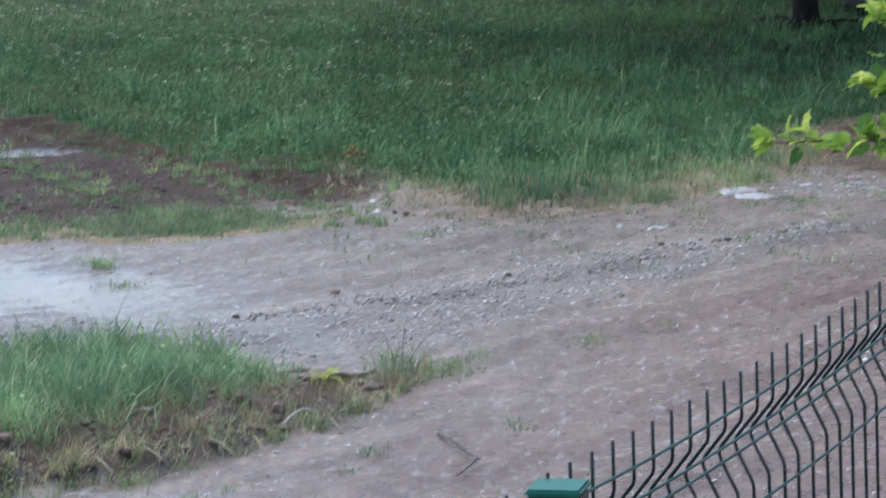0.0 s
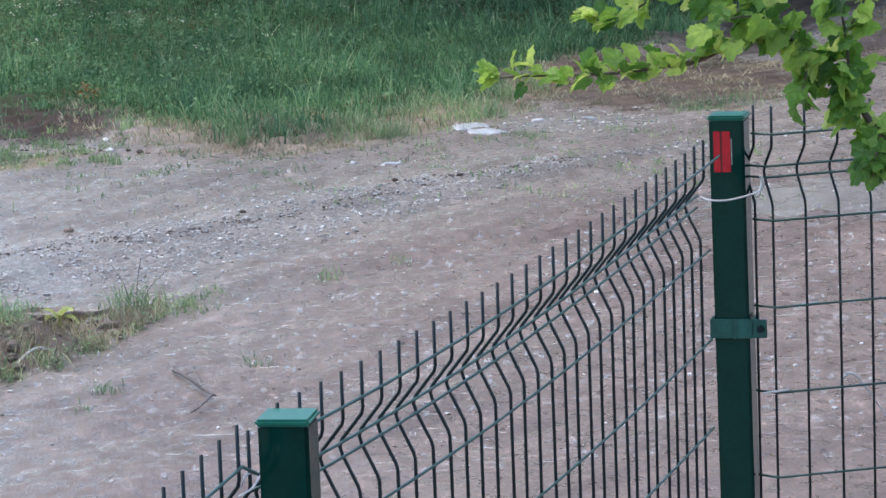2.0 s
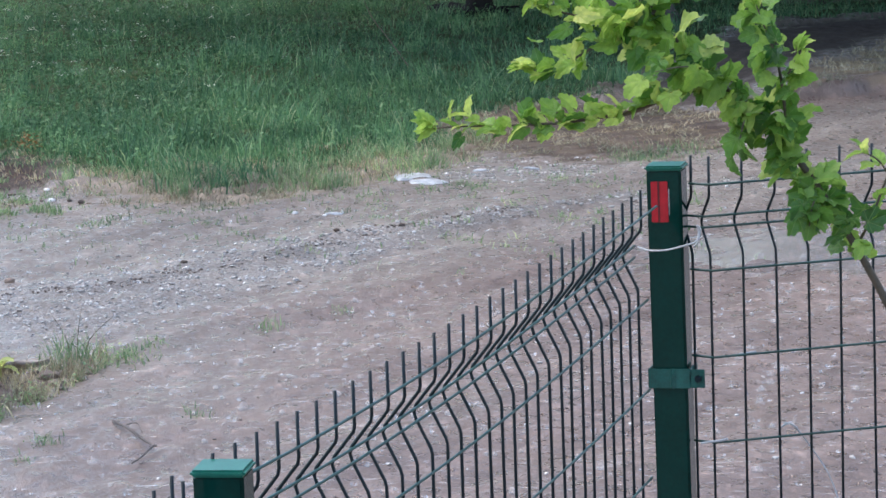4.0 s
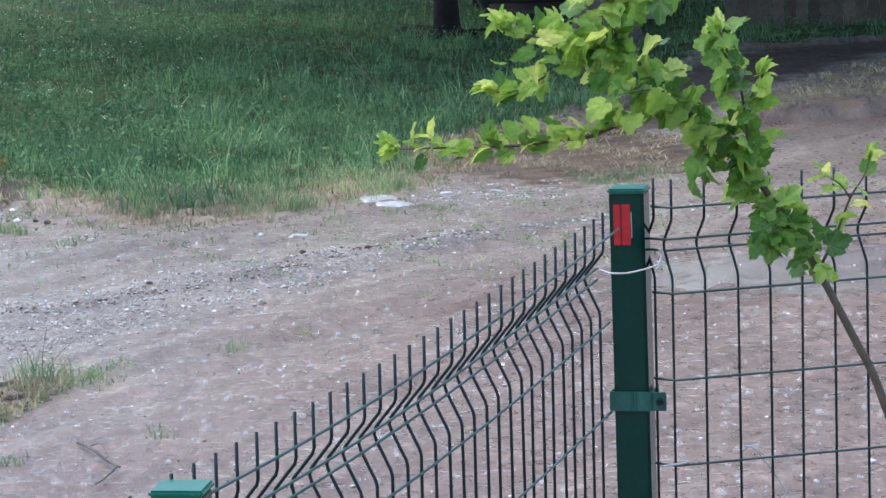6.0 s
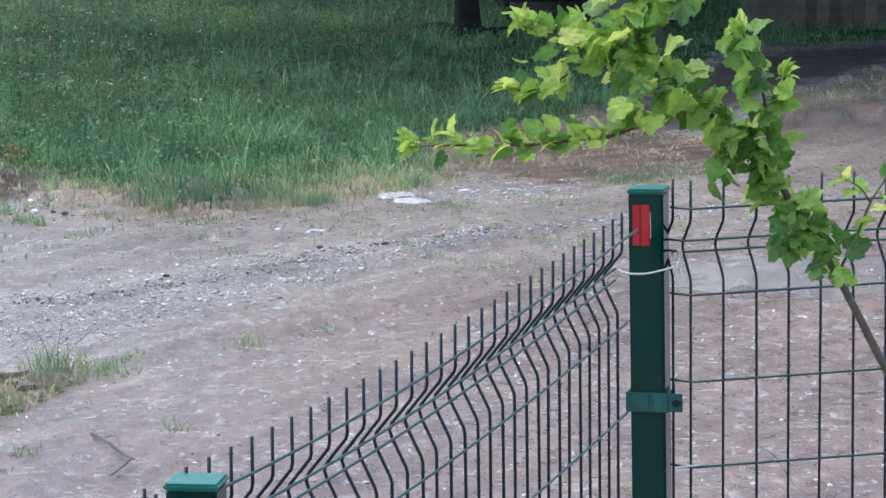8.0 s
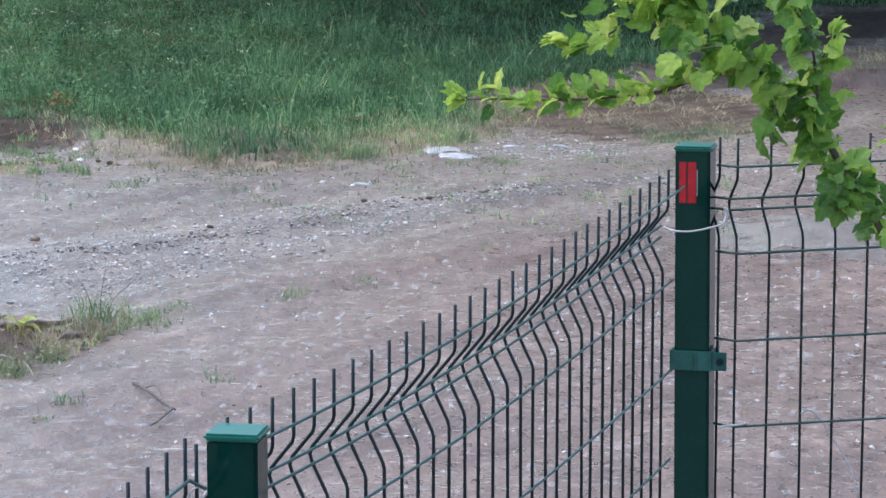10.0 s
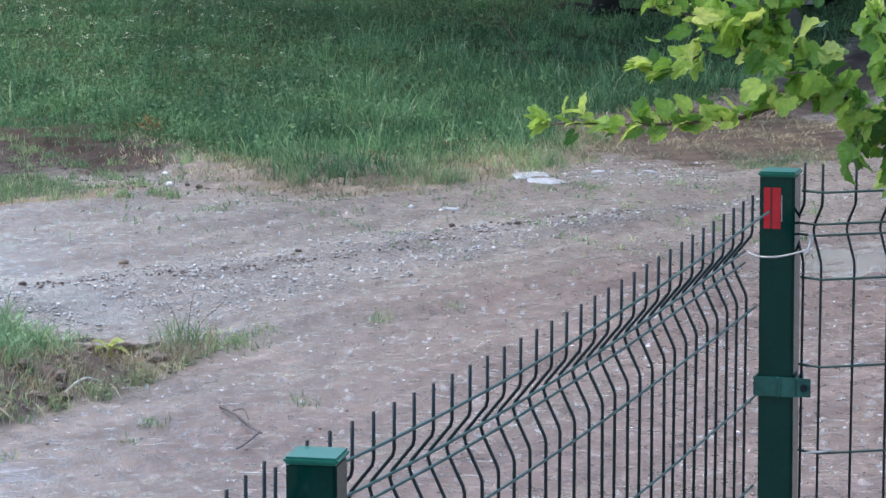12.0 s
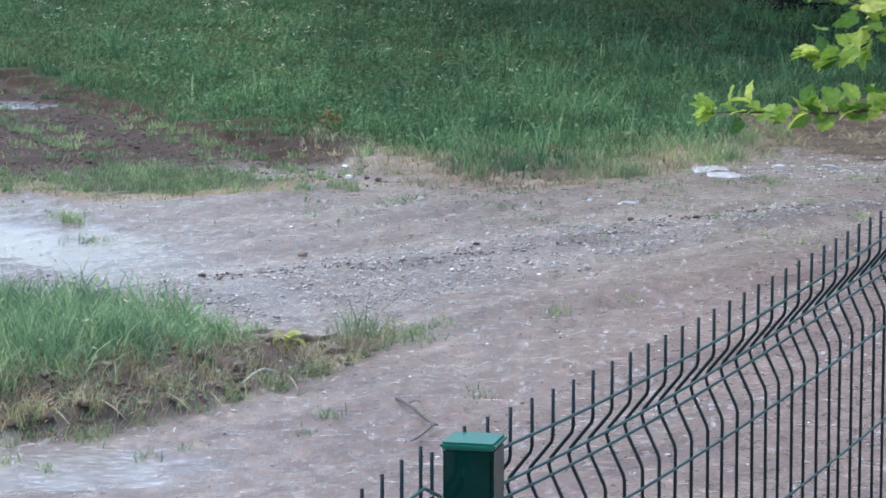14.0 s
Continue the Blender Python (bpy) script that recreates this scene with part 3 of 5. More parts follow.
def clump_grass(n, x0, x1, y0, y1, tall, label, mat):
    """Tussocks of longer, broader blades that stand out of the meadow."""
    cx, cy = scatter(n, x0, x1, y0, y1, lambda a, b: in_view(a, b) * smooth(0.1, 0.6, inside(a, b)) * bare_patch(a, b) * np.clip(0.35 + wobble(a, b, 1.7, 2.2), 0.05, 1) * (1 - 0.8 * smooth(3.0, 4.0, a)))
    m = 70
    big = np.repeat(rng.uniform(0.5, 1.25, len(cx)), m)
    x = np.repeat(cx, m) + rng.normal(0, 0.09, len(cx) * m) * big
    y = np.repeat(cy, m) + rng.normal(0, 0.11, len(cx) * m) * big
    return blades("grass_clumps", x, y, rng.gamma(7, tall / 7, len(x)) * big, rng.uniform(0.006, 0.014, len(x)), rng.uniform(0.15, 0.95, len(x)), mat, label)


clump_grass(520, -5.5, 4.0, 20.5, 25.5, 0.15, "tussocks of longer grass near the meadow's edge", CLUMP)
clump_grass(900, -8, 6, 25.5, 36, 0.17, "tussocks of longer grass deep in the meadow", CLUMP)


def weed_density(x, y):
    return in_view(x, y) * smooth(0.2, 1.0, inside(x, y)) * np.clip(0.3 + 0.7 * smooth(0.5, -2.5, x - 0.12 * (y - 24)) + 0.4 * wobble(x, y, 0.9, 3.9), 0.05, 1) * bare_patch(x, y)


x, y = scatter(90000, -9, 6, 21, 38, weed_density)
p = np.stack([x, y, height(x, y) + rng.uniform(0.02, 0.2, len(x))], -1)
leaves("meadow_weeds", p, rng.uniform(0.02, 0.05, len(x)), WEED, "broad-leaved green weeds among the meadow grass", "weeds")
x, y = scatter(5000, -10, 2, 23.5, 46, lambda a, b: in_view(a, b) * smooth(1.5, 5, inside(a, b)) * smooth(0.5, -3, a) * np.clip(wobble(a, b, 1.6, 1.2) + 0.1, 0, 1))
c = np.stack([x, y, height(x, y) + rng.uniform(0.15, 0.35, len(x))], -1)
p = (c[:, None] + rng.normal(0, 0.022, (len(x), 7, 3)) * (1, 1, 0.35)).reshape(-1, 3)
leaves("meadow_flowers", p, rng.uniform(0.012, 0.028, len(p)), PETAL, "white flat-topped wild flowers in the meadow", "wild flowers")

# the worn, straw-coloured rim of the meadow, and the bare patch beside it
x, y = scatter(110000, -2.2, 1.5, 19.8, 23.5, lambda a, b: (0.25 + 0.75 * smooth(-1.7, -1.0, a)) * smooth(-0.5, 0.1, inside(a, b)) * (1 - smooth(0.6, 2.0, inside(a, b))) * np.clip(0.3 + 0.9 * wobble(a, b, 0.45, 5.1), 0.03, 1))
blades("straw_rim", x, y, rng.uniform(0.02, 0.09, len(x)), rng.uniform(0.003, 0.006, len(x)), rng.uniform(0.4, 0.95, len(x)), STRAW, "flattened straw-coloured grass along the track", "dry grass")
x, y = scatter(40000, 0.8, 3.6, 21.8, 26.5, lambda a, b: (1 - bare_patch(a, b)) * np.clip(wobble(a, b, 0.7, 2.4) + 0.1, 0, 1))
blades("trampled_straw", x, y, rng.uniform(0.03, 0.12, len(x)), rng.uniform(0.004, 0.007, len(x)), rng.uniform(0.75, 0.98, len(x)), STRAW, "trampled dry straw on bare earth", "dry grass")
x, y = scatter(26000, -5.6, -1.9, 19.7, 22, lambda a, b: (1 - smooth(0.3, 1.5, patchy(a, b) + 0.5 * wobble(a, b, 0.3, 2.0))) * np.clip(0.6 + 0.7 * wobble(a, b, 0.35, 3.0), 0.08, 1))
blades("turf_strip", x, y, rng.gamma(5, 0.012, len(x)) * (1.15 - 0.6 * smooth(0.3, 1.2, patchy(x, y))), rng.uniform(0.004, 0.007, len(x)), rng.uniform(0.2, 0.95, len(x)), BANKGRASS, "short bright green turf between mud and track")

x, y = scatter(12000, -4.6, -1.6, 19.6, 21.2, lambda a, b: smooth(0.7, 1.2, patchy(a, b)) * (1 - smooth(1.6, 2.6, patchy(a, b))) * np.clip(0.3 + wobble(a, b, 0.4, 1.0), 0.05, 1))
blades("turf_straw", x, y, rng.uniform(0.02, 0.07, len(x)), rng.uniform(0.003, 0.006, len(x)), rng.uniform(0.5, 0.97, len(x)), STRAW, "short dry straw round the strip of turf", "dry grass")


def sprig_density(x, y):
    return in_view(x, y) * (inside(x, y) < 0.1) * smooth(0.0, 0.7, wobble(x, y, 0.9, 6.1)) * smooth(0.2, 0.7, wobble(x, y, 0.28, 2.7)) * (1 - water_at(x, y)) * smooth(17.2, 20, y + 0.35 * x)


x, y = scatter(110000, -5, 2.5, 17, 22.3, sprig_density)
blades("track_sprigs", x, y, rng.uniform(0.02, 0.075, len(x)), rng.uniform(0.004, 0.008, len(x)), rng.uniform(0.2, 0.95, len(x)), BANKGRASS, "sparse green sprigs growing in the track", "grass")

x, y = scatter(190000, -6, -1.6, 20.2, 26.5, lambda a, b: in_view(a, b) * (inside(a, b) < 0.2) * smooth(0.2, 0.5, wobble(a, b, 0.9, 3.1)) * smooth(0.0, 0.4, wobble(a, b, 0.24, 0.4)))
blades("mud_grass", x, y, rng.uniform(0.02, 0.09, len(x)), rng.uniform(0.004, 0.008, len(x)), rng.uniform(0.2, 0.95, len(x)), BANKGRASS, "ragged green grass growing in the dark mud")
x, y = scatter(26000, 3.5, 6.5, 24.8, 29, lambda a, b: (b < 24.8 + (a - 3.0) * 1.7) * (b > ledge_line(a) + 0.1) * np.clip(wobble(a, b, 0.7, 2.4) + 0.25, 0, 1))
blades("ledge_straw", x, y, rng.uniform(0.03, 0.13, len(x)), rng.uniform(0.004, 0.007, len(x)), rng.uniform(0.6, 0.98, len(x)), STRAW, "dry straw on the low ledge beside the track", "dry grass")

x, y = scatter(16000, -6, -1.6, 20.6, 26, lambda a, b: in_view(a, b) * (inside(a, b) < 0.2) * smooth(0, 0.4, b - np.interp(a, [-8, -4, -2.6, -1.6], [20.8, 21.2, 21.6, 21.2])) * np.clip(0.3 + wobble(a, b, 0.5, 3.8), 0.02, 1) * 0.5)
blades("mud_litter", x, y, rng.uniform(0.03, 0.09, len(x)), rng.uniform(0.003, 0.007, len(x)), rng.uniform(0.9, 0.99, len(x)), STRAW, "dry stalks lying on the dark mud", "dry grass")

# the eroded bank
def bank_top(x, y):
    h, db = hummock(x, y)
    far = db / bank_slope(x)
    back = 1 - smooth(0.8, 1.15, (db + 0.3 * wobble(x, y, 0.5, 2.0)) / np.interp(x, [-2.5, -2.1, -1.65, -1.35], [3.3, 2.7, 1.8, 0.9]))
    return smooth(0.55, 1.1, far + 0.25 * wobble(x, y, 0.25, 1.0)) * (1 - smooth(-1.9, -1.6, x + 0.2 * wobble(x, y, 0.3, 4.0))) * back * np.clip(0.5 + 0.8 * wobble(x, y, 0.33, 1.7), 0.06, 1)


x, y = scatter(60000, -4.2, -1.4, 12.6, 16.4, bank_top)
blades("bank_grass", x, y, rng.gamma(7, 0.021, len(x)) * (0.5 + 0.35 * smooth(-1.7, -2.3, x) + 0.45 * wobble(x, y, 0.36, 2.0)).clip(0.25, 1.15), rng.uniform(0.004, 0.009, len(x)), rng.uniform(0.35, 0.97, len(x)), BANKGREEN, "tall wet green grass on the eroded bank")
x, y = scatter(900, -4.2, -1.5, 12.6, 16.4, bank_top)
p = np.stack([x, y, height(x, y) + rng.uniform(0.03, 0.16, len(x))], -1)
leaves("bank_herbs", p, rng.uniform(0.02, 0.05, len(x)), BANKGREEN, "broad green leaves among the grass of the bank", "weeds")


def along_bank(n, near, far, right=-1.05, gap=0.04, size=0.3):
    """Places on the bank's broken slope; near and far are shares of it, from foot to crest."""
    x = rng.uniform(-3.7, right, n)
    y = np.interp(x, BANK_X, BANK_Y) + 0.06 * wobble(x, 13.0, 0.35, 3.0) + rng.uniform(near, far, n) * bank_slope(x)
    ok = rng.uniform(0, 1, n) < np.clip(0.3 + wobble(x, y, size, 1.3), gap, 1)
    return x[ok], y[ok]


x, y = along_bank(12000, 0.12, 1.15)
blades("bank_straw", x, y, rng.uniform(0.05, 0.17, len(x)), rng.uniform(0.002, 0.005, len(x)), rng.uniform(0.5, 0.97, len(x)), STRAW, "dry brown stalks hanging over the eroded bank", "dry grass", None, True)
x, y = along_bank(4500, 0.05, 0.95, -1.3)
blades("bank_pale_straw", x, y, rng.uniform(0.05, 0.17, len(x)), rng.uniform(0.002, 0.004, len(x)), rng.uniform(0.5, 0.97, len(x)), PALESTRAW, "bleached stalks hanging over the eroded bank", "dry grass", None, True)
x, y = along_bank(4200, -0.06, 0.3, -1.0, 0.02, 0.22)
blades("bank_face_straw", x, y, rng.uniform(0.03, 0.12, len(x)), rng.uniform(0.002, 0.004, len(x)), rng.uniform(0.3, 0.95, len(x)), PALESTRAW, "pale dry stems against the foot of the bank", "dry grass")
x, y = along_bank(4200, -0.1, 0.35, -0.8, 0.01, 0.25)
blades("bank_foot_weeds", x, y, rng.uniform(0.03, 0.12, len(x)) * (1 - 0.45 * smooth(-1.6, -1.2, x)), rng.uniform(0.003, 0.007, len(x)), rng.uniform(0.2, 0.95, len(x)), BANKGRASS, "low green weeds at the foot of the bank", "weeds")
x, y = along_bank(2200, -0.04, 0.4, -0.95)
p = np.stack([x, y, height(x, y) + rng.uniform(0.01, 0.08, len(x))], -1)
leaves("bank_weed_leaves", p, rng.uniform(0.012, 0.03, len(x)), BANKGRASS, "small pale green leaves on the eroded bank", "weeds")
for k in range(5):
    bx = -2.35 + 0.22 * k + float(rng.uniform(-0.05, 0.05))
    by = float(np.interp(bx, BANK_X, BANK_Y))
    bm = bmesh.new()
    r0 = float(rng.uniform(0.06, 0.13))
    top = float(height(np.array(bx), np.array(by + 0.15)))
    line = spline([(bx, by + 0.12, top), (bx + r0 * 0.4, by + 0.02, top + 0.05), (bx + r0, by - 0.05, top + 0.03), (bx + r0 * 1.5, by - 0.08, top - 0.02)], 4)
    tube(bm, line, [0.0015] * 6 + [0.002, 0.0032, 0.004, 0.004, 0.0032, 0.002, 0.001], 5)
    tagged(part("seed_stalk", bm, STRAWSOLID, smooth=True), "arching dry grass stalk with a seed head", "grass stalk", "seed stalks")


def tuft(at, n, tall, spread, label, mat=GRASS):
    x, y = rng.normal(at[0], spread, n), rng.normal(at[1], spread * 1.3, n)
    ob = blades("grass_tuft", x, y, rng.uniform(0.4, 1, n) * tall, rng.uniform(0.004, 0.007, n), rng.uniform(0.2, 0.9, n), mat, label, "grass tuft")
    return tagged(ob, label, "grass tuft", "tufts in the track", kind="")


for at, n, tall, spread in (((-1.18, 15.2), 130, 0.2, 0.07), ((-0.95, 15.2), 140, 0.07, 0.07), ((-1.3, 14.95), 100, 0.08, 0.08), ((1.05, 21.0), 220, 0.045, 0.1), ((2.6, 22.5), 260, 0.08, 0.17), ((-2.4, 12.4), 24, 0.07, 0.03), ((-2.2, 12.3), 20, 0.08, 0.025), ((-3.24, 19.0), 120, 0.1, 0.05), ((-3.36, 19.2), 60, 0.06, 0.06), ((-3.0, 18.3), 90, 0.06, 0.08), ((-2.1, 12.75), 30, 0.09, 0.03), ((-1.85, 12.5), 30, 0.08, 0.03), ((-1.7, 12.6), 20, 0.06, 0.03), ((-1.35, 19.9), 110, 0.06, 0.1), ((-0.6, 20.3), 120, 0.05, 0.12), ((0.35, 20.6), 110, 0.06, 0.1), ((-1.19, 13.29), 60, 0.06, 0.035), ((-0.26, 15.9), 34, 0.11, 0.04), ((0.12, 16.32), 40, 0.05, 0.035),
                            ((-0.82, 15.5), 60, 0.05, 0.06), ((-1.25, 13.0), 30, 0.05, 0.03), ((-0.55, 13.75), 30, 0.07, 0.04), ((0.1, 21.2), 260, 0.18, 0.1), ((0.75, 22.0), 300, 0.2, 0.12), ((2.31, 22.2), 320, 0.07, 0.14)):
    tuft(at, n, tall, spread, "small green grass tuft growing out of the wet track", BANKGRASS)

for k in range(34):
    ex = float(rng.uniform(-1.9, 1.3))
    tuft((ex, float(edge(ex)) + float(rng.uniform(0.05, 0.7))), int(rng.uniform(20, 80)), float(rng.uniform(0.08, 0.24)), float(rng.uniform(0.03, 0.09)), "upright pale green grass tuft at the meadow's edge", BANKGRASS)


# ---- stones ----
ICO = bmesh.new()
bmesh.ops.create_icosphere(ICO, subdivisions=1, radius=1.0)
ICO_V = np.array([v.co[:] for v in ICO.verts])
ICO_F = np.array([[v.index for v in f.verts] for f in ICO.faces])
ICO.free()


def pebbles(name, x, y, size, mat, label, category="gravel", tall=0.6):
    n = len(x)
    s = size[:, None] * rng.uniform(0.6, 1.3, (n, 3)) * (1, 1, tall)
    a = rng.uniform(0, 2 * np.pi, n)
    v = ICO_V[None] * rng.uniform(0.75, 1.2, (n, len(ICO_V), 1)) * s[:, None]
    v = np.stack([v[..., 0] * np.cos(a)[:, None] - v[..., 1] * np.sin(a)[:, None], v[..., 0] * np.sin(a)[:, None] + v[..., 1] * np.cos(a)[:, None], v[..., 2]], -1)
    v += np.stack([x, y, height(x, y) + size * 0.25], -1)[:, None]
    f = (ICO_F[None] + (np.arange(n) * len(ICO_V))[:, None, None]).reshape(-1, 3)
    return tagged(from_arrays(name, v.reshape(-1, 3), f, mat), label, category, kind="stuff")


x, y = scatter(20000, -4.5, 2.2, 15, 20.5, lambda a, b: gravel_at(a, b) * (water_at(a, b) < 0.25) * np.clip(0.5 + wobble(a, b, 0.5, 1.8), 0.1, 1))
pebbles("gravel", x, y, np.minimum(rng.gamma(1.8, 0.0034, len(x)) + 0.003, 0.015), STONE, "loose wet grey gravel in the wheel track")
x, y = scatter(7000, -5, 3.5, 12, 21.5, lambda a, b: (inside(a, b) < 0) * (hummock(a, b)[0] < 0.01) * (0.12 + 0.88 * gravel_at(a, b)) * 0.6)
pebbles("pale_gravel", x, y, rng.gamma(1.6, 0.0026, len(x)) + 0.003, PALE, "scattered pale pebbles on the track")
# a line of dark crumbs stands in for the rut's shadow
x, y = scatter(16000, -2.2, 1.4, 16.8, 19.8, lambda a, b: np.exp(-((b - np.interp(a, [-2.2, -1.1, -0.4, 0.0, 0.6, 1.4], [16.9, 17.3, 18.05, 18.55, 19.2, 19.95])) / 0.11) ** 2) * np.clip(0.3 + wobble(a, b, 0.35, 2.2), 0, 1))
pebbles("rut_clods", x, y, rng.gamma(2.0, 0.0022, len(x)) + 0.003, MUDCLOD, "dark crumbs of earth painting the shadow along a rut's edge", "clods")

x, y = scatter(7000, -4.5, 4.5, 11.8, 22.5, lambda a, b: in_view(a, b) * (inside(a, b) < 0.1) * (hummock(a, b)[0] < 0.01) * (water_at(a, b) < 0.3) * np.clip(0.35 + 0.8 * wobble(a, b, 0.7, 4.6), 0.06, 1))
pebbles("earth_crumbs", x, y, rng.gamma(2.0, 0.0016, len(x)) + 0.002, CRUMB, "small wet crumbs of brown earth on the track", "earth crumbs")
x, y = along_bank(2600, 0.0, 1.0, -1.1, 0.1, 0.25)
pebbles("bank_clods", x, y, rng.gamma(2.0, 0.005, len(x)) + 0.004, BANKCLOD, "brown crumbs of earth on the eroded bank", "clods")
x, y = scatter(9000, -6.5, -1.6, 20.8, 26.5, lambda a, b: in_view(a, b) * (inside(a, b) < 0.2) * np.clip(0.4 + 0.8 * wobble(a, b, 0.5, 1.6), 0.06, 1))
pebbles("mud_clods", x, y, rng.gamma(2.0, 0.003, len(x)) + 0.003, MUDCLOD, "dark clods of wet mud beside the meadow", "clods")
for at in ((-1.16, 25.9), (-0.93, 25.6), (-0.6, 25.8), (-1.6, 25.6)):
    tuft(at, 26, 0.32, 0.09, "tall pale grass stalks standing in the meadow", BANKGRASS)


# ---- fence ----
POST_TURN = radians(16.5)
NEAR_POST, FAR_POST = (-0.132, 3.605), (0.607, 5.352)


def fence_post(at, top, lean=0.0, turn=POST_TURN):
    """A square steel post with a plastic cap."""
    post = thing("fence_post", "dark green painted square steel fence post", "fence post", "fence posts", (*at, 0))
    post.rotation_euler = (0, lean, -turn)
    bm = bmesh.new()
    box(bm, (0.06, 0.06, top - 0.005), (0, 0, (top - 0.005) / 2), 0, 0.004)
    part("tube", bm, GREEN, post)
    bm = bmesh.new()
    box(bm, (0.0652, 0.0652, 0.009), (0, 0, top - 0.003), 0, 0.003)
    part("cap", bm, CAPGREEN, post, "lighter green plastic cap")
    return post


fence_post(NEAR_POST, 2.009, 0.0, radians(11))
far_post = fence_post(FAR_POST, 2.113, -0.008)

# the steel band that holds the mesh to the far post, with its bolt
bm = bmesh.new()
box(bm, (0.074, 0.003, 0.034), (0, -0.0345, 1.748), 0, 0.001)
box(bm, (0.003, 0.072, 0.034), (-0.0355, 0, 1.748), 0, 0.001)
box(bm, (0.003, 0.072, 0.034), (0.0355, 0, 1.748), 0, 0.001)
box(bm, (0.024, 0.004, 0.032), (0.049, -0.0345, 1.748), 0, 0.001)
box(bm, (0.074, 0.0036, 0.004), (0, -0.0345, 1.763), 0, 0.001)
box(bm, (0.074, 0.0036, 0.003), (0, -0.0345, 1.7325), 0, 0.001)
box(bm, (0.007, 0.006, 0.0345), (0.006, -0.0362, 1.748), 0.5, 0.0015)
box(bm, (0.022, 0.003, 0.031), (0.0485, -0.0285, 1.7475), 0.06, 0.001)
clamp_band = part("clamp", bm, CLAMPGREEN, far_post, "green painted steel clamp band")
bm = bmesh.new()
bmesh.ops.create_cone(bm, cap_ends=True, segments=6, radius1=0.007, radius2=0.006, depth=0.006,
                      matrix=Matrix.Translation((0.05, -0.0395, 1.748)) @ Matrix.Rotation(math.pi / 2, 4, "X"))
part("bolt", bm, WIREGREEN, clamp_band)
# red reflective tape with its darker middle stripe and white rim
for name, dx, w, mat in (("reflector", -0.0165, 0.0115, RED), ("reflector", -0.0005, 0.0145, RED), ("reflector_rim", 0.0084, 0.0014, WHITE), ("reflector_backing", -0.0092, 0.003, DARKRED)):
    bm = bmesh.new()
    box(bm, (w, 0.0016, 0.07 if name != "reflector_rim" else 0.045), (dx, -0.0309, 2.053), 0, 0.0004)
    part(name, bm, mat, far_post, "red reflective tape" if mat is RED else "")

# heights below the top rail, and how far the wire stands out there
FOLD = [(0.016, 0), (0.024, 0.002), (0.058, 0.030), (0.068, 0.033), (0.078, 0.030), (0.118, 0.002), (0.126, 0)]
RAILS = [(0.0, 0.0), (0.058, 0.028), (0.077, 0.028), (0.148, 0), (0.298, 0), (0.447, 0), (0.596, 0), (0.745, 0), (0.894, 0), (1.043, 0), (1.192, 0), (1.341, 0), (1.49, 0), (1.639, 0), (1.788, 0)]


def fence_panel(places, out, label, spike=0.048, back=0.0, reach=0.5, before=0.5):
    """A welded mesh panel with one fold. places: where each upright's top rail joint is; out: the way the fold points."""
    panel = thing("wire_fence", label, "fence", "wire fences", (places[0][0], places[0][1], 0))
    origin, out = Vector((places[0][0], places[0][1], 0)), Vector((*out, 0)).normalized()
    bm = bmesh.new()
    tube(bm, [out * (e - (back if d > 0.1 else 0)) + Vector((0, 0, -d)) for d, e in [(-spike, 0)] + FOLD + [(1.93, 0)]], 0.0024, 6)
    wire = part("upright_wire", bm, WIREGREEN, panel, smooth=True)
    wire.location = Vector(places[0]) - origin
    for p in places[1:]:
        w = new("upright_wire", wire.data)
        w.parent = panel
        w.location = Vector(p) - origin
        w.rotation_euler = (rng.normal(0, 0.003), rng.normal(0, 0.003), 0)
    for d, e in RAILS:
        bm = bmesh.new()
        line = [Vector(p) - origin + out * (e - 0.0045 - (back if d > 0.1 else 0)) + Vector((0, 0, -d)) for p in places]
        far = reach if d < 0.03 else min(reach, 0.75)
        first, last = line[0] * (1 + before) - line[1] * before, line[-1] * (1 + far) - line[-2] * far
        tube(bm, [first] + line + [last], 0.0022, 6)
        # cross wires take the top-lit copy of the coat
        part("cross_wire", bm, WIREGREEN_TOPLIT, panel, smooth=True)
    return panel


def bowed(i):
    """The slightly bowed run of the panel between the posts."""
    return (-0.144564 + 0.0254066 * i - 0.000140333 * i * i + 1.00478e-06 * i ** 3,
            3.64459 + 0.0482683 * i + 1.76578e-05 * i * i - 2.86638e-07 * i ** 3,
            2.01569 + 0.00125774 * i + 0.000105008 * i * i - 1.54968e-06 * i ** 3 - 0.043)


fence_panel([bowed(i) for i in range(0, 31)], (-0.923, 0.388), "dark green welded wire fence panel, slightly bowed, between two posts", 0.043, -0.008, 1.5)
fence_panel([(0.631, 5.345, 2.0805)] + [(0.6580 + 0.0572 * i, 5.318 + 0.008 * i, 2.081 + 0.0012 * i) for i in range(0, 34)], (-0.3, 0.954), "dark green welded wire fence panel past the corner post", 0.048, 0.0, 0.5, 0.2)
fence_panel([(-0.175, 3.51, 1.966)] + [(-0.187 - 0.0178 * i, 3.5 - 0.0535 * i, 1.975 - 0.004 * i) for i in range(0, 18)], (-0.923, 0.388), "dark green welded wire fence panel, loosely tied to its post")

# pale cord that ties the panels to the far post, and the one on the right panel
def cord(points, radius, label):
    bm = bmesh.new()
    tube(bm, spline(points, 5), radius, 6)
    return tagged(part("tie_cord", bm, WHITE, smooth=True), label, "cord", "tie cords")


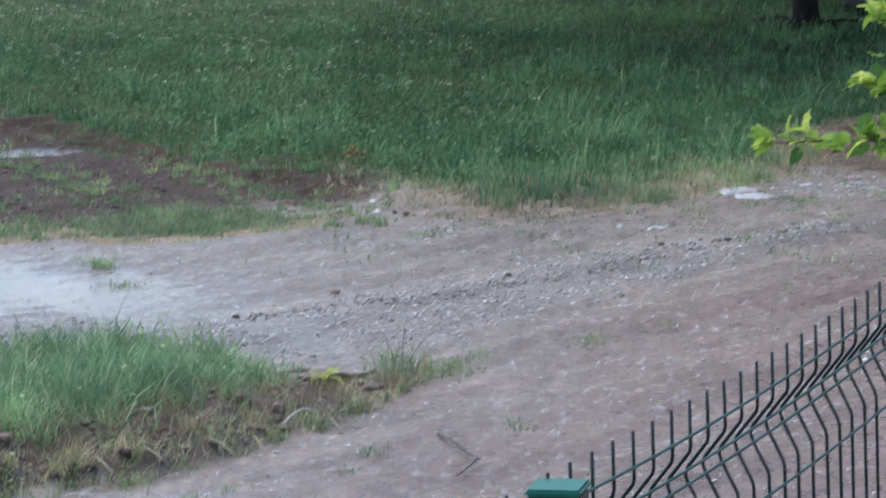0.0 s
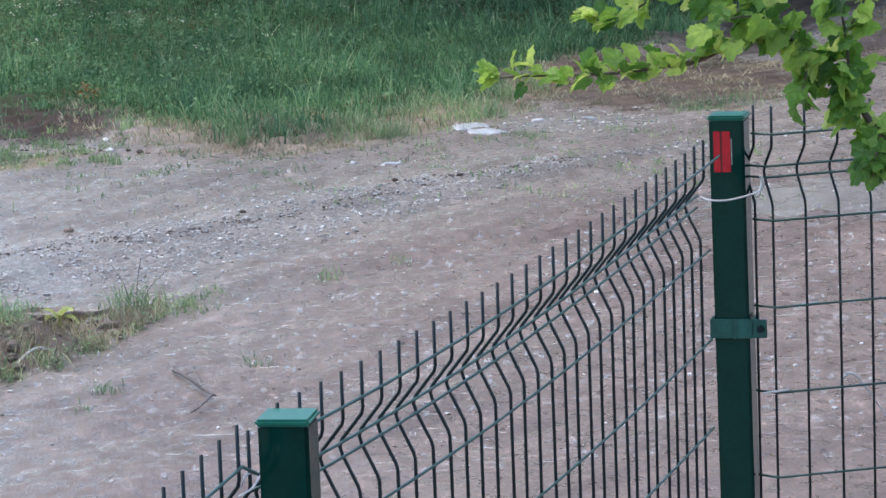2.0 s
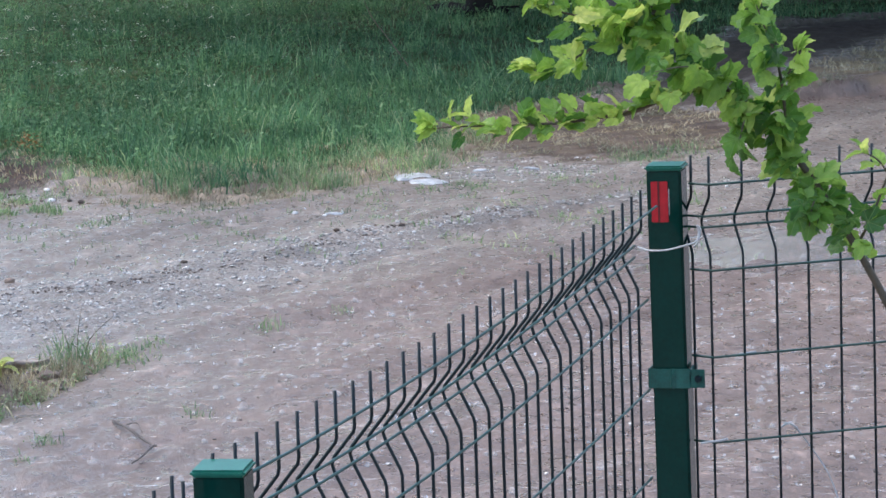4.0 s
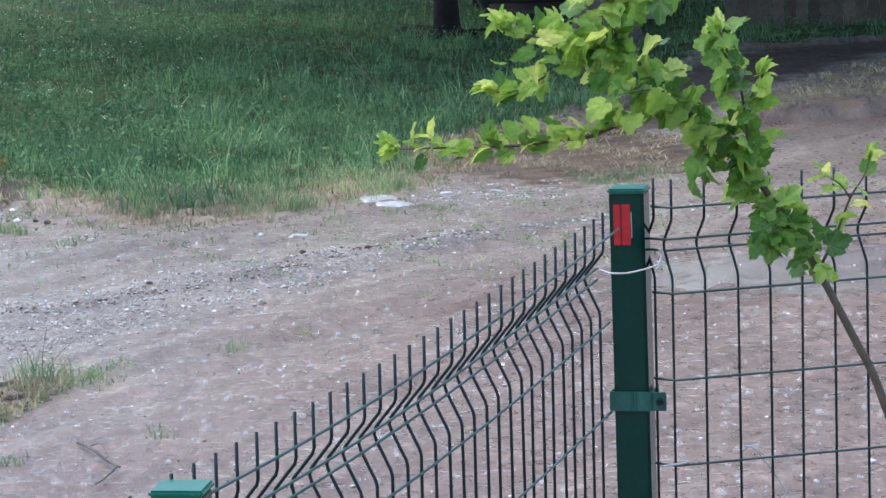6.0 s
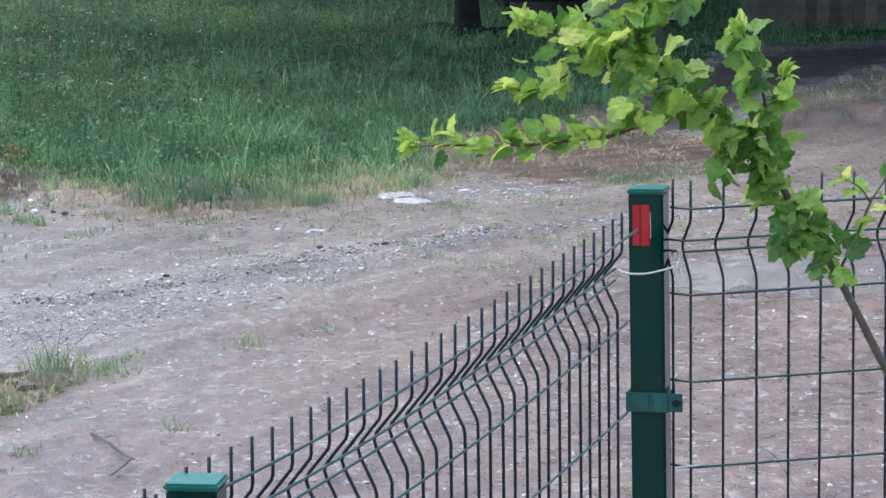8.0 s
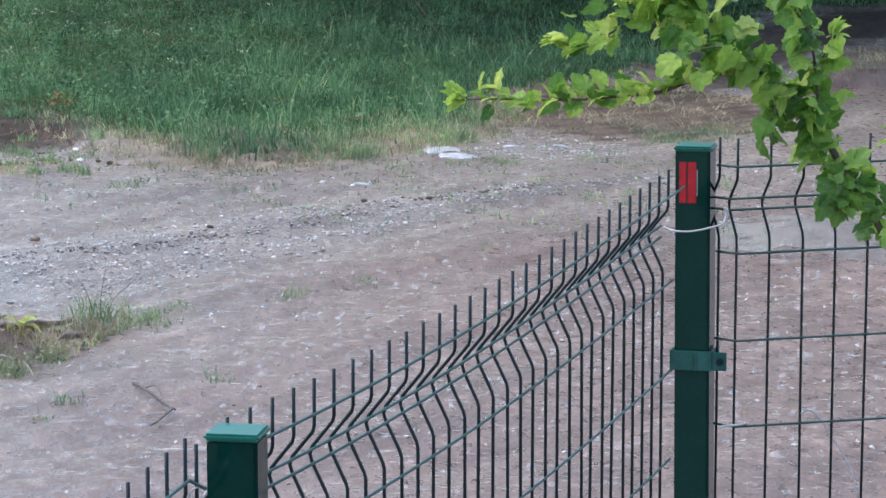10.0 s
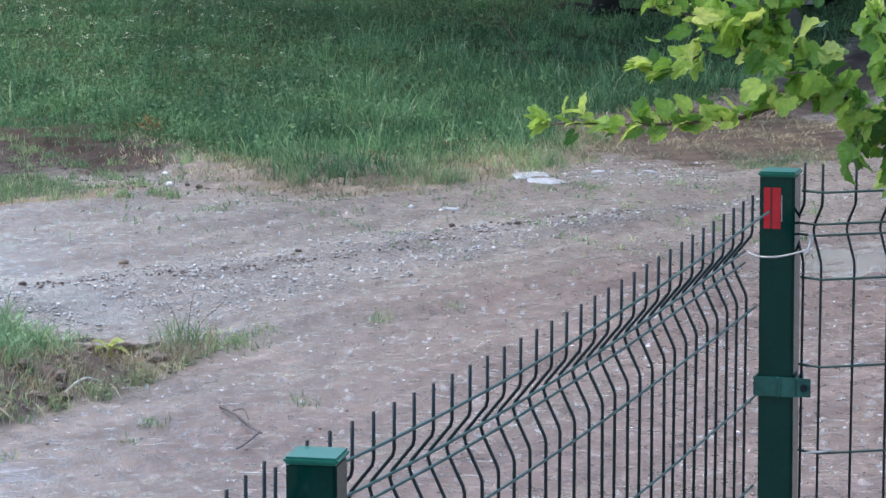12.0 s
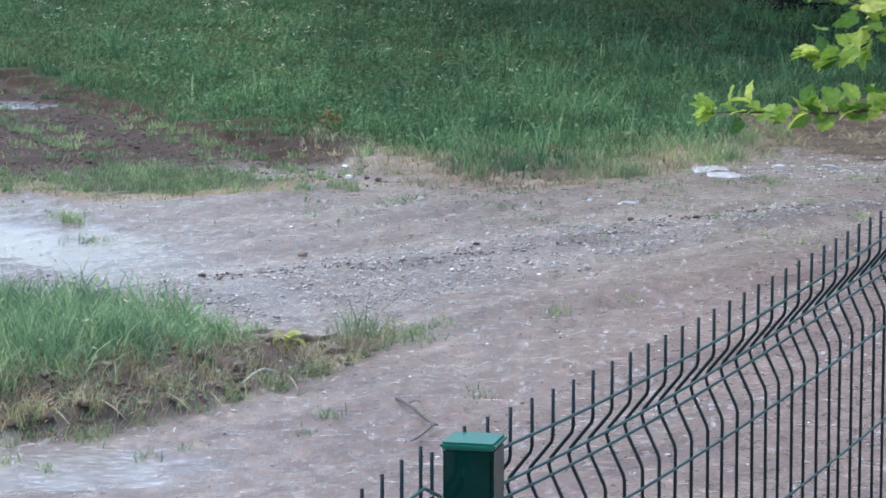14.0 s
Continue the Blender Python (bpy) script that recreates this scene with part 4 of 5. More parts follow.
cord([(0.532, 5.29, 1.983), (0.548, 5.275, 1.979), (0.575, 5.268, 1.979), (0.602, 5.262, 1.985), (0.622, 5.27, 1.989), (0.632, 5.29, 1.99), (0.637, 5.3, 2.003), (0.634, 5.3, 2.014),
      (0.64, 5.3, 2.006), (0.634, 5.298, 1.985), (0.628, 5.3, 1.978)], 0.0016, "white cord tied round the green fence post")
cord([(0.633, 5.305, 1.636), (0.65, 5.31, 1.637), (0.668, 5.312, 1.638), (0.68, 5.316, 1.64)], 0.0022, "white cord wound round a fence wire")
cord([(0.705, 5.325, 1.785), (0.72, 5.33, 1.785), (0.735, 5.334, 1.786)], 0.002, "white cord wound round a fence wire")
cord([(0.78, 5.345, 1.658), (0.80, 5.35, 1.65), (0.83, 5.352, 1.61), (0.86, 5.35, 1.56), (0.88, 5.345, 1.5)], 0.0013, "loose white cord hanging from a fence wire")
cord([(0.772, 5.345, 1.646), (0.79, 5.348, 1.655), (0.806, 5.35, 1.646)], 0.002, "white cord knotted on a fence wire")
cord([(-0.185, 3.505, 1.95), (-0.178, 3.5, 1.965), (-0.165, 3.53, 1.958), (-0.172, 3.5, 1.95), (-0.188, 3.49, 1.942)], 0.0012, "pale cord tied between panel and post")


# ---- the young leafy shoot before the fence ----
def leaf_mesh(name, mat, seed):
    """A broad three-lobed leaf with coarse rounded teeth, one unit long, cupped and curled, on a short stalk."""
    r = random.Random(seed)
    lobes = ((0.0, 0.36, 0.5), (0.84, 0.19, 0.3), (-0.84, 0.19, 0.3), (1.6, 0.08, 0.3), (-1.6, 0.08, 0.3))
    lobes = [(c + r.uniform(-0.06, 0.06), h * r.uniform(0.85, 1.15), w) for c, h, w in lobes]
    curl, fold, twist, ph = r.uniform(-0.1, 0.95), r.uniform(-0.1, 0.65), r.uniform(-0.6, 0.6), r.uniform(0, 6)

    def bent(a, q):
        u, v = q * math.cos(a), q * math.sin(a)
        return (0.28 + u, v, -curl * u * u * 0.55 + fold * abs(v) * 0.8 + twist * u * v + 0.05 * math.sin(9 * v + 4 * u + ph) * q - 0.05 * math.cos(a * 8.06) * q)
    n = 46
    verts, faces = [bent(0, 0)], []
    for ring in (0.5, 1.0):
        for k in range(n):
            a = -2.62 + 5.24 * k / (n - 1)
            reach = 0.16 + 0.46 * math.cos(a * 0.5) + max(h * math.exp(-((a - c) / w) ** 2) for c, h, w in lobes)
            if ring == 1.0:
                reach *= 1 + (0.04, 0.03, -0.06)[k % 3] * r.uniform(0.7, 1.3)
            verts.append(bent(a, reach * ring))
    for k in range(n - 1):
        faces.append([0, 1 + k, 2 + k])
        faces.append([1 + k, 1 + n + k, 2 + n + k, 2 + k])
    base = len(verts)
    for e, w in ((0.0, 0.016), (0.29, 0.014)):
        verts += [(e, -w, 0), (e, w, 0), (e, 0, -w * 1.6)]
    faces += [[base + i, base + (i + 1) % 3, base + 3 + (i + 1) % 3, base + 3 + i] for i in range(3)]
    me = bpy.data.meshes.new(name)
    me.from_pydata(verts, [], faces)
    me.materials.append(mat)
    me.shade_smooth()
    return me


def leafy_shoot():
    o = Vector((1.16, 4.98, 0))
    shoot = thing("shrub", "leafy young shrub with fresh yellow-green toothed leaves before the fence", "shrub", at=o)
    # line, thickness at foot and tip, bare length, spacing, leaf size, spread, share of young leaves
    lines = {
        "stem": ([(1.16, 4.98, 0), (1.155, 4.98, 0.8), (1.08, 5.0, 1.4), (0.964, 5.02, 1.785), (0.916, 5.03, 1.896), (0.853, 5.04, 2.019), (0.78, 5.05, 2.137), (0.726, 5.05, 2.212),
                  (0.636, 5.05, 2.288), (0.573, 5.06, 2.358), (0.547, 5.07, 2.395), (0.534, 5.08, 2.441), (0.53, 5.08, 2.495), (0.529, 5.08, 2.56)], 0.0098, 0.0025, 2.06, 0.0038, (0.032, 0.054), 0.016, 0.32),
        "low": ([(0.627, 5.05, 2.284), (0.562, 5.03, 2.266), (0.498, 5.02, 2.242), (0.452, 5.02, 2.237), (0.389, 5.02, 2.231), (0.343, 5.025, 2.229), (0.28, 5.03, 2.229), (0.216, 5.03, 2.23), (0.175, 5.03, 2.228)], 0.0045, 0.0012, 0.04, 0.0068, (0.024, 0.04), 0.008, 0.7),
        "bough": ([(0.636, 5.05, 2.288), (0.61, 5.01, 2.31), (0.575, 4.99, 2.315), (0.535, 4.98, 2.31)], 0.002, 0.001, 0.0, 0.0075, (0.034, 0.052), 0.012, 0.35),
        "mid": ([(0.573, 5.06, 2.358), (0.519, 5.04, 2.358), (0.464, 5.03, 2.357), (0.418, 5.02, 2.336), (0.372, 5.01, 2.313), (0.336, 5.01, 2.32)], 0.0034, 0.0012, 0.02, 0.0065, (0.028, 0.046), 0.01, 0.6),
        "high": ([(0.547, 5.07, 2.395), (0.492, 5.05, 2.392), (0.429, 5.04, 2.397), (0.384, 5.04, 2.409), (0.357, 5.04, 2.426)], 0.003, 0.001, 0.02, 0.0055, (0.03, 0.05), 0.012, 0.7),
        "crest": ([(0.534, 5.08, 2.441), (0.575, 5.06, 2.452), (0.605, 5.05, 2.475), (0.62, 5.05, 2.501)], 0.003, 0.001, 0.01, 0.0055, (0.032, 0.05), 0.013, 0.55),
        "right": ([(0.753, 5.05, 2.184), (0.747, 5.03, 2.234), (0.741, 5.02, 2.28), (0.732, 5.02, 2.326), (0.715, 5.02, 2.372), (0.703, 5.02, 2.405)], 0.0036, 0.0012, 0.0, 0.0048, (0.03, 0.05), 0.013, 0.35),
        "side": ([(0.741, 5.02, 2.28), (0.757, 5.0, 2.31), (0.764, 5.0, 2.339)], 0.002, 0.001, 0.0, 0.009, (0.03, 0.046), 0.009, 0.6),
        "inner": ([(0.69, 5.05, 2.241), (0.678, 5.02, 2.215), (0.67, 5.01, 2.19)], 0.002, 0.001, 0.0, 0.006, (0.036, 0.05), 0.009, 0.1),
        "hanging": ([(0.80, 5.04, 2.1), (0.785, 5.01, 2.08), (0.778, 5.0, 2.05)], 0.002, 0.001, 0.0, 0.0042, (0.034, 0.052), 0.012, 0.12),
        "spur": ([(0.862, 5.04, 2.009), (0.885, 5.02, 2.064), (0.909, 5.01, 2.128), (0.932, 5.01, 2.164), (0.942, 5.01, 2.196)], 0.003, 0.001, 0.05, 0.022, (0.026, 0.042), 0.004, 0.6),
        "fork": ([(0.909, 5.01, 2.128), (0.891, 5.0, 2.152), (0.873, 5.0, 2.164)], 0.002, 0.001, 0.02, 0.018, (0.026, 0.04), 0.003, 0.5),
    }
    kinds = {True: [leaf_mesh("young_leaf", YOUNG, s) for s in range(6)], False: [leaf_mesh("old_leaf", OLDER, s + 9) for s in range(6)]}
    r = random.Random(11)

    def leaf_at(p, size, young, way, slim=1.0):
        ob = new("leaf", r.choice(kinds[young]))
        ob.parent = shoot
        d = (Vector(way) + Vector((r.gauss(0, 0.3), r.gauss(0, 0.3), r.gauss(0, 0.3)))).normalized()
        up = Vector((r.gauss(0, 0.75), -0.4 + r.gauss(0, 0.65), 0.7 + r.gauss(0, 0.5)))
        side = up.cross(d).normalized()
        m = Matrix((d, side, d.cross(side))).transposed().to_4x4()
        ob.matrix_basis = Matrix.Translation(p - o) @ m @ Matrix.Diagonal((size * 0.77, size * slim * r.uniform(0.55, 0.8), size * 0.77, 1))

    for name, (pts, r0, r1, bare, step, sizes, spread, share) in lines.items():
        line = spline(pts, 6)
        bm = bmesh.new()
        n = len(line)
        tube(bm, [p - o for p in line], [r0 + (r1 - r0) * (k / (n - 1)) ** 0.8 for k in range(n)], 7)
        part("trunk" if name == "stem" else "twig", bm, TWIG, shoot, smooth=True)
        length = [0]
        for a, b in zip(line, line[1:]):
            length.append(length[-1] + (b - a).length)
        s = bare
        while s < length[-1]:
            k = next(j for j in range(1, n) if length[j] >= s)
            p = line[k - 1].lerp(line[k], (s - length[k - 1]) / (length[k] - length[k - 1]))
            d = (line[k] - line[k - 1]).normalized()
            tip = s / length[-1]
            young = r.random() < (0.75 if name == "stem" and p.z > 2.35 else share)
            size = r.uniform(*sizes) * (1.45 - 0.6 * tip if name in ("low", "mid", "high") else 1.0)
            p = p + Vector((r.gauss(0, spread), r.gauss(0, spread), r.gauss(0, spread)))
            a = r.uniform(0, 2 * math.pi)
            drop = -0.55 if name in ("stem", "hanging", "inner", "right", "bough") else 0.05
            leaf_at(p, size, young, (0.8 * math.cos(a) + d.x * 0.7, -0.3 + 0.5 * math.sin(a), drop + 0.6 * math.sin(a + 1) + d.z * 0.4 + (0.3 if name == "low" else 0)), 0.8 if name in ("low", "mid", "high") else 1.0)
            s += step * r.uniform(0.5, 1.5)
        # a tuft of small unfolding leaves at the tip
        if name not in ("stem", "inner", "hanging", "bough"):
            for k in range(3 if name in ("spur", "fork") else 6):
                leaf_at(line[-1] - (line[-1] - line[-4]) * r.uniform(0, 0.8), r.uniform(0.024, 0.042), True, d + Vector((0, -0.2, r.uniform(-0.6, 0.8))), 0.62)
        # a brown withered bud beside two of the twigs
        if name in ("low", "mid"):
            bm = bmesh.new()
            bmesh.ops.create_icosphere(bm, subdivisions=2, radius=1)
            at = line[int(n * (0.5 if name == "low" else 0.86))] - o
            for v in bm.verts:
                k = 1 + 0.3 * noise.noise(v.co * 2.5)
                v.co = Vector((v.co.x * 0.007 * k, v.co.y * 0.007 * k, v.co.z * 0.011 * k + 0.009)) + at
            part("bud", bm, BUD, shoot, "withered brown bud", smooth=True)
    return shoot


leafy_shoot()


# ---- trees and what stands under them ----
def tree(at, girth, lean, crown_at, crown_size, n, seed, label):
    r = random.Random(seed)
    root = thing("tree", label, "tree", "trees behind the meadow", (*at, 0))
    bm = bmesh.new()
    top = Vector((lean[0], lean[1], 3.4))
    tube(bm, spline([(0, 0, -0.1), (0.0, 0, 0.12), (lean[0] * 0.15, 0, 0.6), (lean[0] * 0.5, lean[1] * 0.5, 1.8), tuple(top)], 4),
         [girth * f for f in np.interp(np.arange(17), [0, 4, 8, 16], [1.6, 1.15, 0.95, 0.7])], 12)
    for k in range(5):
        a = k * 1.3 + r.uniform(-0.3, 0.3)
        d = Vector((math.cos(a), math.sin(a), 0))
        tube(bm, [d * girth * 0.5 + Vector((0, 0, 0.18)), d * girth * 1.5 + Vector((0, 0, 0.05)), d * girth * 2.6 + Vector((0, 0, -0.05))], [girth * 0.45, girth * 0.32, girth * 0.1], 7)
    part("trunk", bm, BARK, root, smooth=True)
    bm = bmesh.new()
    for k in range(7):
        a = k * 0.9 + r.uniform(-0.3, 0.3)
        e = Vector(crown_at) - Vector((*at, 0)) + Vector((math.cos(a) * crown_size[0] * 0.6, math.sin(a) * crown_size[1] * 0.6, r.uniform(-0.5, 1.5)))
        tube(bm, [top * 0.9, top.lerp(e, 0.5) + Vector((0, 0, 0.5)), e], [girth * 0.5, girth * 0.3, girth * 0.08], 6)
    part("limbs", bm, BARK, root, smooth=True)
    # crown out of view, placed and thickened to shade the ground
    g = np.random.default_rng(seed)
    centres = g.normal(0, 0.5, (60, 3)) * crown_size + (np.array(crown_at) - (*at, 0))
    p = (centres[g.integers(0, 60, n)] + g.normal(0, 0.55, (n, 3)))
    p = p[p[:, 2] > 2.3]
    leaves("crown", p, g.uniform(0.2, 0.42, len(p)), CROWN, "", "", root)
    return root


tree((1.88, 34.3), 0.135, (-0.1, 0.2), (2.8, 31.5, 5.0), (4.4, 5.0, 1.3), 60000, 3, "old dark-barked tree with a leaning trunk in the meadow")
# further trees, added to darken the meadow's right side
tree((7.6, 36.5), 0.2, (0.1, 0.1), (6.8, 32.5, 5.4), (4.2, 4.6, 1.6), 36000, 4, "dark tree added behind the board fence for shade")
tree((3.4, 41.5), 0.2, (0.2, 0.1), (3.6, 41.0, 6.0), (6, 3.5, 1.8), 16000, 5, "dark tree added at the back of the meadow for shade")


# unseen tree added to block low sky light
tree((10.5, 43.5), 0.2, (0.2, 0.1), (10.0, 42.0, 5.0), (5, 4, 1.8), 12000, 6, "dark tree added at the back of the meadow for shade")


def parked_car():
    """A dark car under the trees, tail towards the track."""
    car = thing("car", "black car parked under the trees, tail to the track", "car", at=(3.42, 35.6, 0.03))
    bm = bmesh.new()
    prof = [(0.0, 0.16), (-0.06, 0.4), (-0.05, 0.72), (0.04, 0.95), (0.3, 1.4), (0.8, 1.5), (2.2, 1.46), (2.9, 1.0), (3.9, 0.86), (4.1, 0.6), (4.1, 0.2), (0.4, 0.13)]
    for half in (1.0,):
        left = [bm.verts.new((-half * (0.88 if z > 1.1 else 1.0), y, z)) for y, z in prof]
        right = [bm.verts.new((half * (0.88 if z > 1.1 else 1.0), y, z)) for y, z in prof]
    n = len(prof)
    for k in range(n):
        bm.faces.new((left[k], left[(k + 1) % n], right[(k + 1) % n], right[k]))
    bm.faces.new(left[::-1])
    bm.faces.new(right)
    bmesh.ops.bevel(bm, geom=list(bm.edges), offset=0.05, segments=2, affect="EDGES")
    bmesh.ops.recalc_face_normals(bm, faces=bm.faces)
    part("body", bm, BLACK, car, smooth=True)
    bm = bmesh.new()
    box(bm, (2.1, 0.14, 0.24), (0, -0.08, 0.17), 0, 0.05)
    part("bumper", bm, BLACK, car, smooth=True)
    for sx in (-0.86, 0.86):
        for wy in (0.75, 3.3):
            bm = bmesh.new()
            ring = Matrix.Translation((sx, wy, 0.31)) @ Matrix.Rotation(math.pi / 2, 4, "Y")
            bmesh.ops.create_cone(bm, cap_ends=True, segments=28, radius1=0.31, radius2=0.31, depth=0.22, matrix=ring)
            bmesh.ops.bevel(bm, geom=[e for e in bm.edges if len(e.link_faces) == 2 and e.calc_face_angle() > 1.0], offset=0.03, segments=2, affect="EDGES")
            wheel = part("wheel", bm, BLACK, car, "black rubber wheel", smooth=True)
            bm = bmesh.new()
            bmesh.ops.create_cone(bm, cap_ends=True, segments=20, radius1=0.18, radius2=0.15, depth=0.02,
                                  matrix=Matrix.Translation((sx + math.copysign(0.115, sx), wy, 0.31)) @ Matrix.Rotation(math.copysign(math.pi / 2, sx), 4, "Y"))
            part("rim", bm, STONE, wheel)
    bm = bmesh.new()
    box(bm, (0.29, 0.012, 0.085), (0.74, -0.155, 0.115), 0, 0.003)
    plate = part("plate", bm, WHITE, car, "white plate with a grey bar")
    bm = bmesh.new()
    box(bm, (0.21, 0.004, 0.036), (0.74, -0.1632, 0.115), 0, 0.001)
    part("plate_bar", bm, STONE, plate)


parked_car()


def stump():
    """A broad grey stump with spreading roots and a broken top."""
    bm = bmesh.new()
    rings, n = [], 36
    for z, q in ((-0.08, 0.47), (0.02, 0.42), (0.12, 0.36), (0.28, 0.305), (0.46, 0.265), (0.62, 0.235), (0.7, 0.2), (0.71, 0.08)):
        ring = []
        for k in range(n):
            a = 2 * math.pi * k / n
            root = 1 + (0.2 * math.cos(5 * a + 0.7) + 0.22 * max(0, math.cos(a))) * max(0.0, 1 - z / 0.4) + 0.12 * noise.noise((math.cos(a) * 2.2, math.sin(a) * 2.2, z * 1.5))
            ring.append(bm.verts.new((q * root * math.cos(a) + 0.06 * z, q * 0.85 * root * math.sin(a), z + (0.08 * noise.noise((math.cos(a) * 2, math.sin(a) * 2, 7)) if z > 0.5 else 0))))
        rings.append(ring)
    for a, b in zip(rings, rings[1:]):
        for k in range(n):
            bm.faces.new((a[k], a[(k + 1) % n], b[(k + 1) % n], b[k]))
    bm.faces.new(rings[-1])
    ob = part("tree_stump", bm, STUMP, smooth=True)
    ob.location = (3.33, 32.4, 0.03)
    return tagged(ob, "broad grey-brown weathered tree stump in the grass", "tree stump")


stump()


def board_fence():
    fence = thing("board_fence", "dark weathered upright board fence under the trees", "board fence", at=(4.95, 34.3, 0))
    r = random.Random(5)
    bm = bmesh.new()
    box(bm, (0.12, 0.022, 1.5), (0, 0, 0.75), 0, 0.003)
    first = part("board", bm, BOARD, fence)
    first.location.z = 0.03
    for k in range(1, 18):
        b = new("board", first.data)
        b.parent = fence
        b.location = (0.127 * k * 0.985, -0.127 * k * 0.17 + r.uniform(-0.006, 0.006), r.uniform(0.0, 0.06))
        b.rotation_euler = (r.uniform(-0.01, 0.01), r.uniform(-0.012, 0.012), -0.17)
    for z in (0.45, 1.2):
        bm = bmesh.new()
        tube(bm, [(-0.1, 0.05, z), (2.2, -0.33, z)], 0.03, 6)
        part("rail", bm, BOARD, fence)


board_fence()


def undercut_sod():
    """A shelf of wet earth left hanging over the washed-out hole."""
    bm = bmesh.new()
    nx, ny, top, low = 14, 5, [], []
    for j in range(ny):
        for i in range(nx):
            u, v = i / (nx - 1), j / (ny - 1)
            x = -1.82 + 0.52 * u + 0.02 * noise.noise((u * 6, v * 3, 1.0))
            y = 15.02 + 0.1 * noise.noise((u * 5, 0, 3.0)) + 0.1 * abs(2 * u - 1) + 0.32 * v
            z = 0.03 + 0.012 * noise.noise((u * 7, v * 4, 5.0)) - 0.035 * v
            top.append(bm.verts.new((x, y, z)))
            low.append(bm.verts.new((x, y + 0.03 * (v < 0.1), z - 0.03 - 0.05 * v)))
    for j in range(ny - 1):
        for i in range(nx - 1):
            a = j * nx + i
            bm.faces.new((top[a], top[a + 1], top[a + nx + 1], top[a + nx]))
            bm.faces.new((low[a + nx], low[a + nx + 1], low[a + 1], low[a]))
    rim = list(range(nx)) + [j * nx + nx - 1 for j in range(1, ny)] + [(ny - 1) * nx + i for i in range(nx - 2, -1, -1)] + [j * nx for j in range(ny - 2, 0, -1)]
    for a, b in zip(rim, rim[1:] + rim[:1]):
        bm.faces.new((low[a], low[b], top[b], top[a]))
    return tagged(part("earth_shelf", bm, CRUMB, smooth=True), "undercut shelf of wet earth over a washed-out hole", "earth shelf")


undercut_sod()


def stick(name, points, r0, r1, mat, label, category):
    bm = bmesh.new()
    line = spline(points, 5)
    n = len(line)
    tube(bm, line, [r0 + (r1 - r0) * k / (n - 1) for k in range(n)], 6)
    return tagged(part(name, bm, mat, smooth=True), label, category)


stick("fallen_twig", [(-0.91, 13.62, 0.02), (-0.84, 13.4, 0.035), (-0.76, 13.18, 0.025), (-0.7, 13.02, 0.03)], 0.008, 0.005, STUMP, "thin grey-brown fallen twig on the wet track", "twig")
stick("fallen_twig", [(-0.71, 13.05, 0.03), (-0.76, 12.85, 0.02), (-0.79, 12.75, 0.02)], 0.006, 0.003, STUMP, "short forked grey-brown twig on the wet track", "twig")
stick("fallen_twig", [(-0.86, 13.46, 0.03), (-0.8, 13.42, 0.05), (-0.77, 13.3, 0.03)], 0.004, 0.002, STUMP, "small grey-brown side twig on the wet track", "twig")
stick("bleached_twig", [(-1.62, 13.85, 0.015), (-1.59, 13.9, 0.05), (-1.54, 14.05, 0.06), (-1.49, 14.14, 0.03)], 0.005, 0.008, PALE, "bleached bent twig at the bank's foot", "twig")
for lean, tall in ((-0.07, 0.24), (0.03, 0.27), (0.13, 0.22)):
    stick("thin_stalk", [(-1.18 + lean * 0.3, 15.2, 0.0), (-1.18 + lean * 0.6, 15.2, tall * 0.5), (-1.18 + lean * 1.5, 15.18, tall)], 0.0025, 0.001, TWIG, "thin brown upright stalk in a grass tuft", "stalk")
stick("fallen_branch", [(1.2, 34.2, 0.06), (1.5, 34.0, 0.1), (2.16, 33.95, 0.16), (2.42, 34.0, 0.15)], 0.018, 0.012, BARK, "thin dark fallen branch in front of the car", "branch")
stick("pale_branch", [(2.4, 34.0, 0.15), (2.63, 33.98, 0.183), (2.78, 33.95, 0.22), (2.93, 33.9, 0.26)], 0.012, 0.02, PALE, "pale stripped branch end in front of the car", "branch")
stick("fallen_log", [(1.35, 34.75, 0.08), (1.6, 34.55, 0.12), (1.85, 34.2, 0.09), (2.2, 34.1, 0.08)], 0.07, 0.09, BARK, "short dark log lying at the tree's foot", "log")
stick("dry_stalk", [(0.98, 28.3, 0.0), (0.877, 28.36, 0.145), (0.734, 28.4, 0.353), (0.6, 28.44, 0.54), (0.53, 28.46, 0.7)], 0.006, 0.003, RUSTSTONE, "leaning dry brown stalk in the meadow", "dry stalk")


# ---- rain on the track: froth, splashes and painted ripple glints ----
def slick(at, size, seed):
    """A thin, ragged sheet of froth lying on the wet earth."""
    r = random.Random(seed)
    bm = bmesh.new()
    n, rings = 40, []
    for q, z in ((1.0, 0.0), (0.93, 0.007), (0.5, 0.012)):
        ring = []
        for k in range(n):
            a = 2 * math.pi * k / n
            f = q * (1 + 0.38 * noise.noise((math.cos(a) * 1.4, math.sin(a) * 1.4, seed)) + 0.16 * noise.noise((math.cos(a) * 5, math.sin(a) * 5, seed + 4)))
            ring.append(bm.verts.new((at[0] + size[0] * f * math.cos(a), at[1] + size[1] * f * math.sin(a), z + r.uniform(0, 0.003))))
        rings.append(ring)
    for a, b in zip(rings, rings[1:]):
        for k in range(n):
            bm.faces.new((a[k], a[(k + 1) % n], b[(k + 1) % n], b[k]))
    bm.faces.new(rings[-1])
    for v in bm.verts:
        v.co.z += float(height(np.array(v.co.x), np.array(v.co.y)))
    tagged(part("froth", bm, FROTH, smooth=True), "thin white slick of froth at the meadow's edge", "froth", "froth slicks")


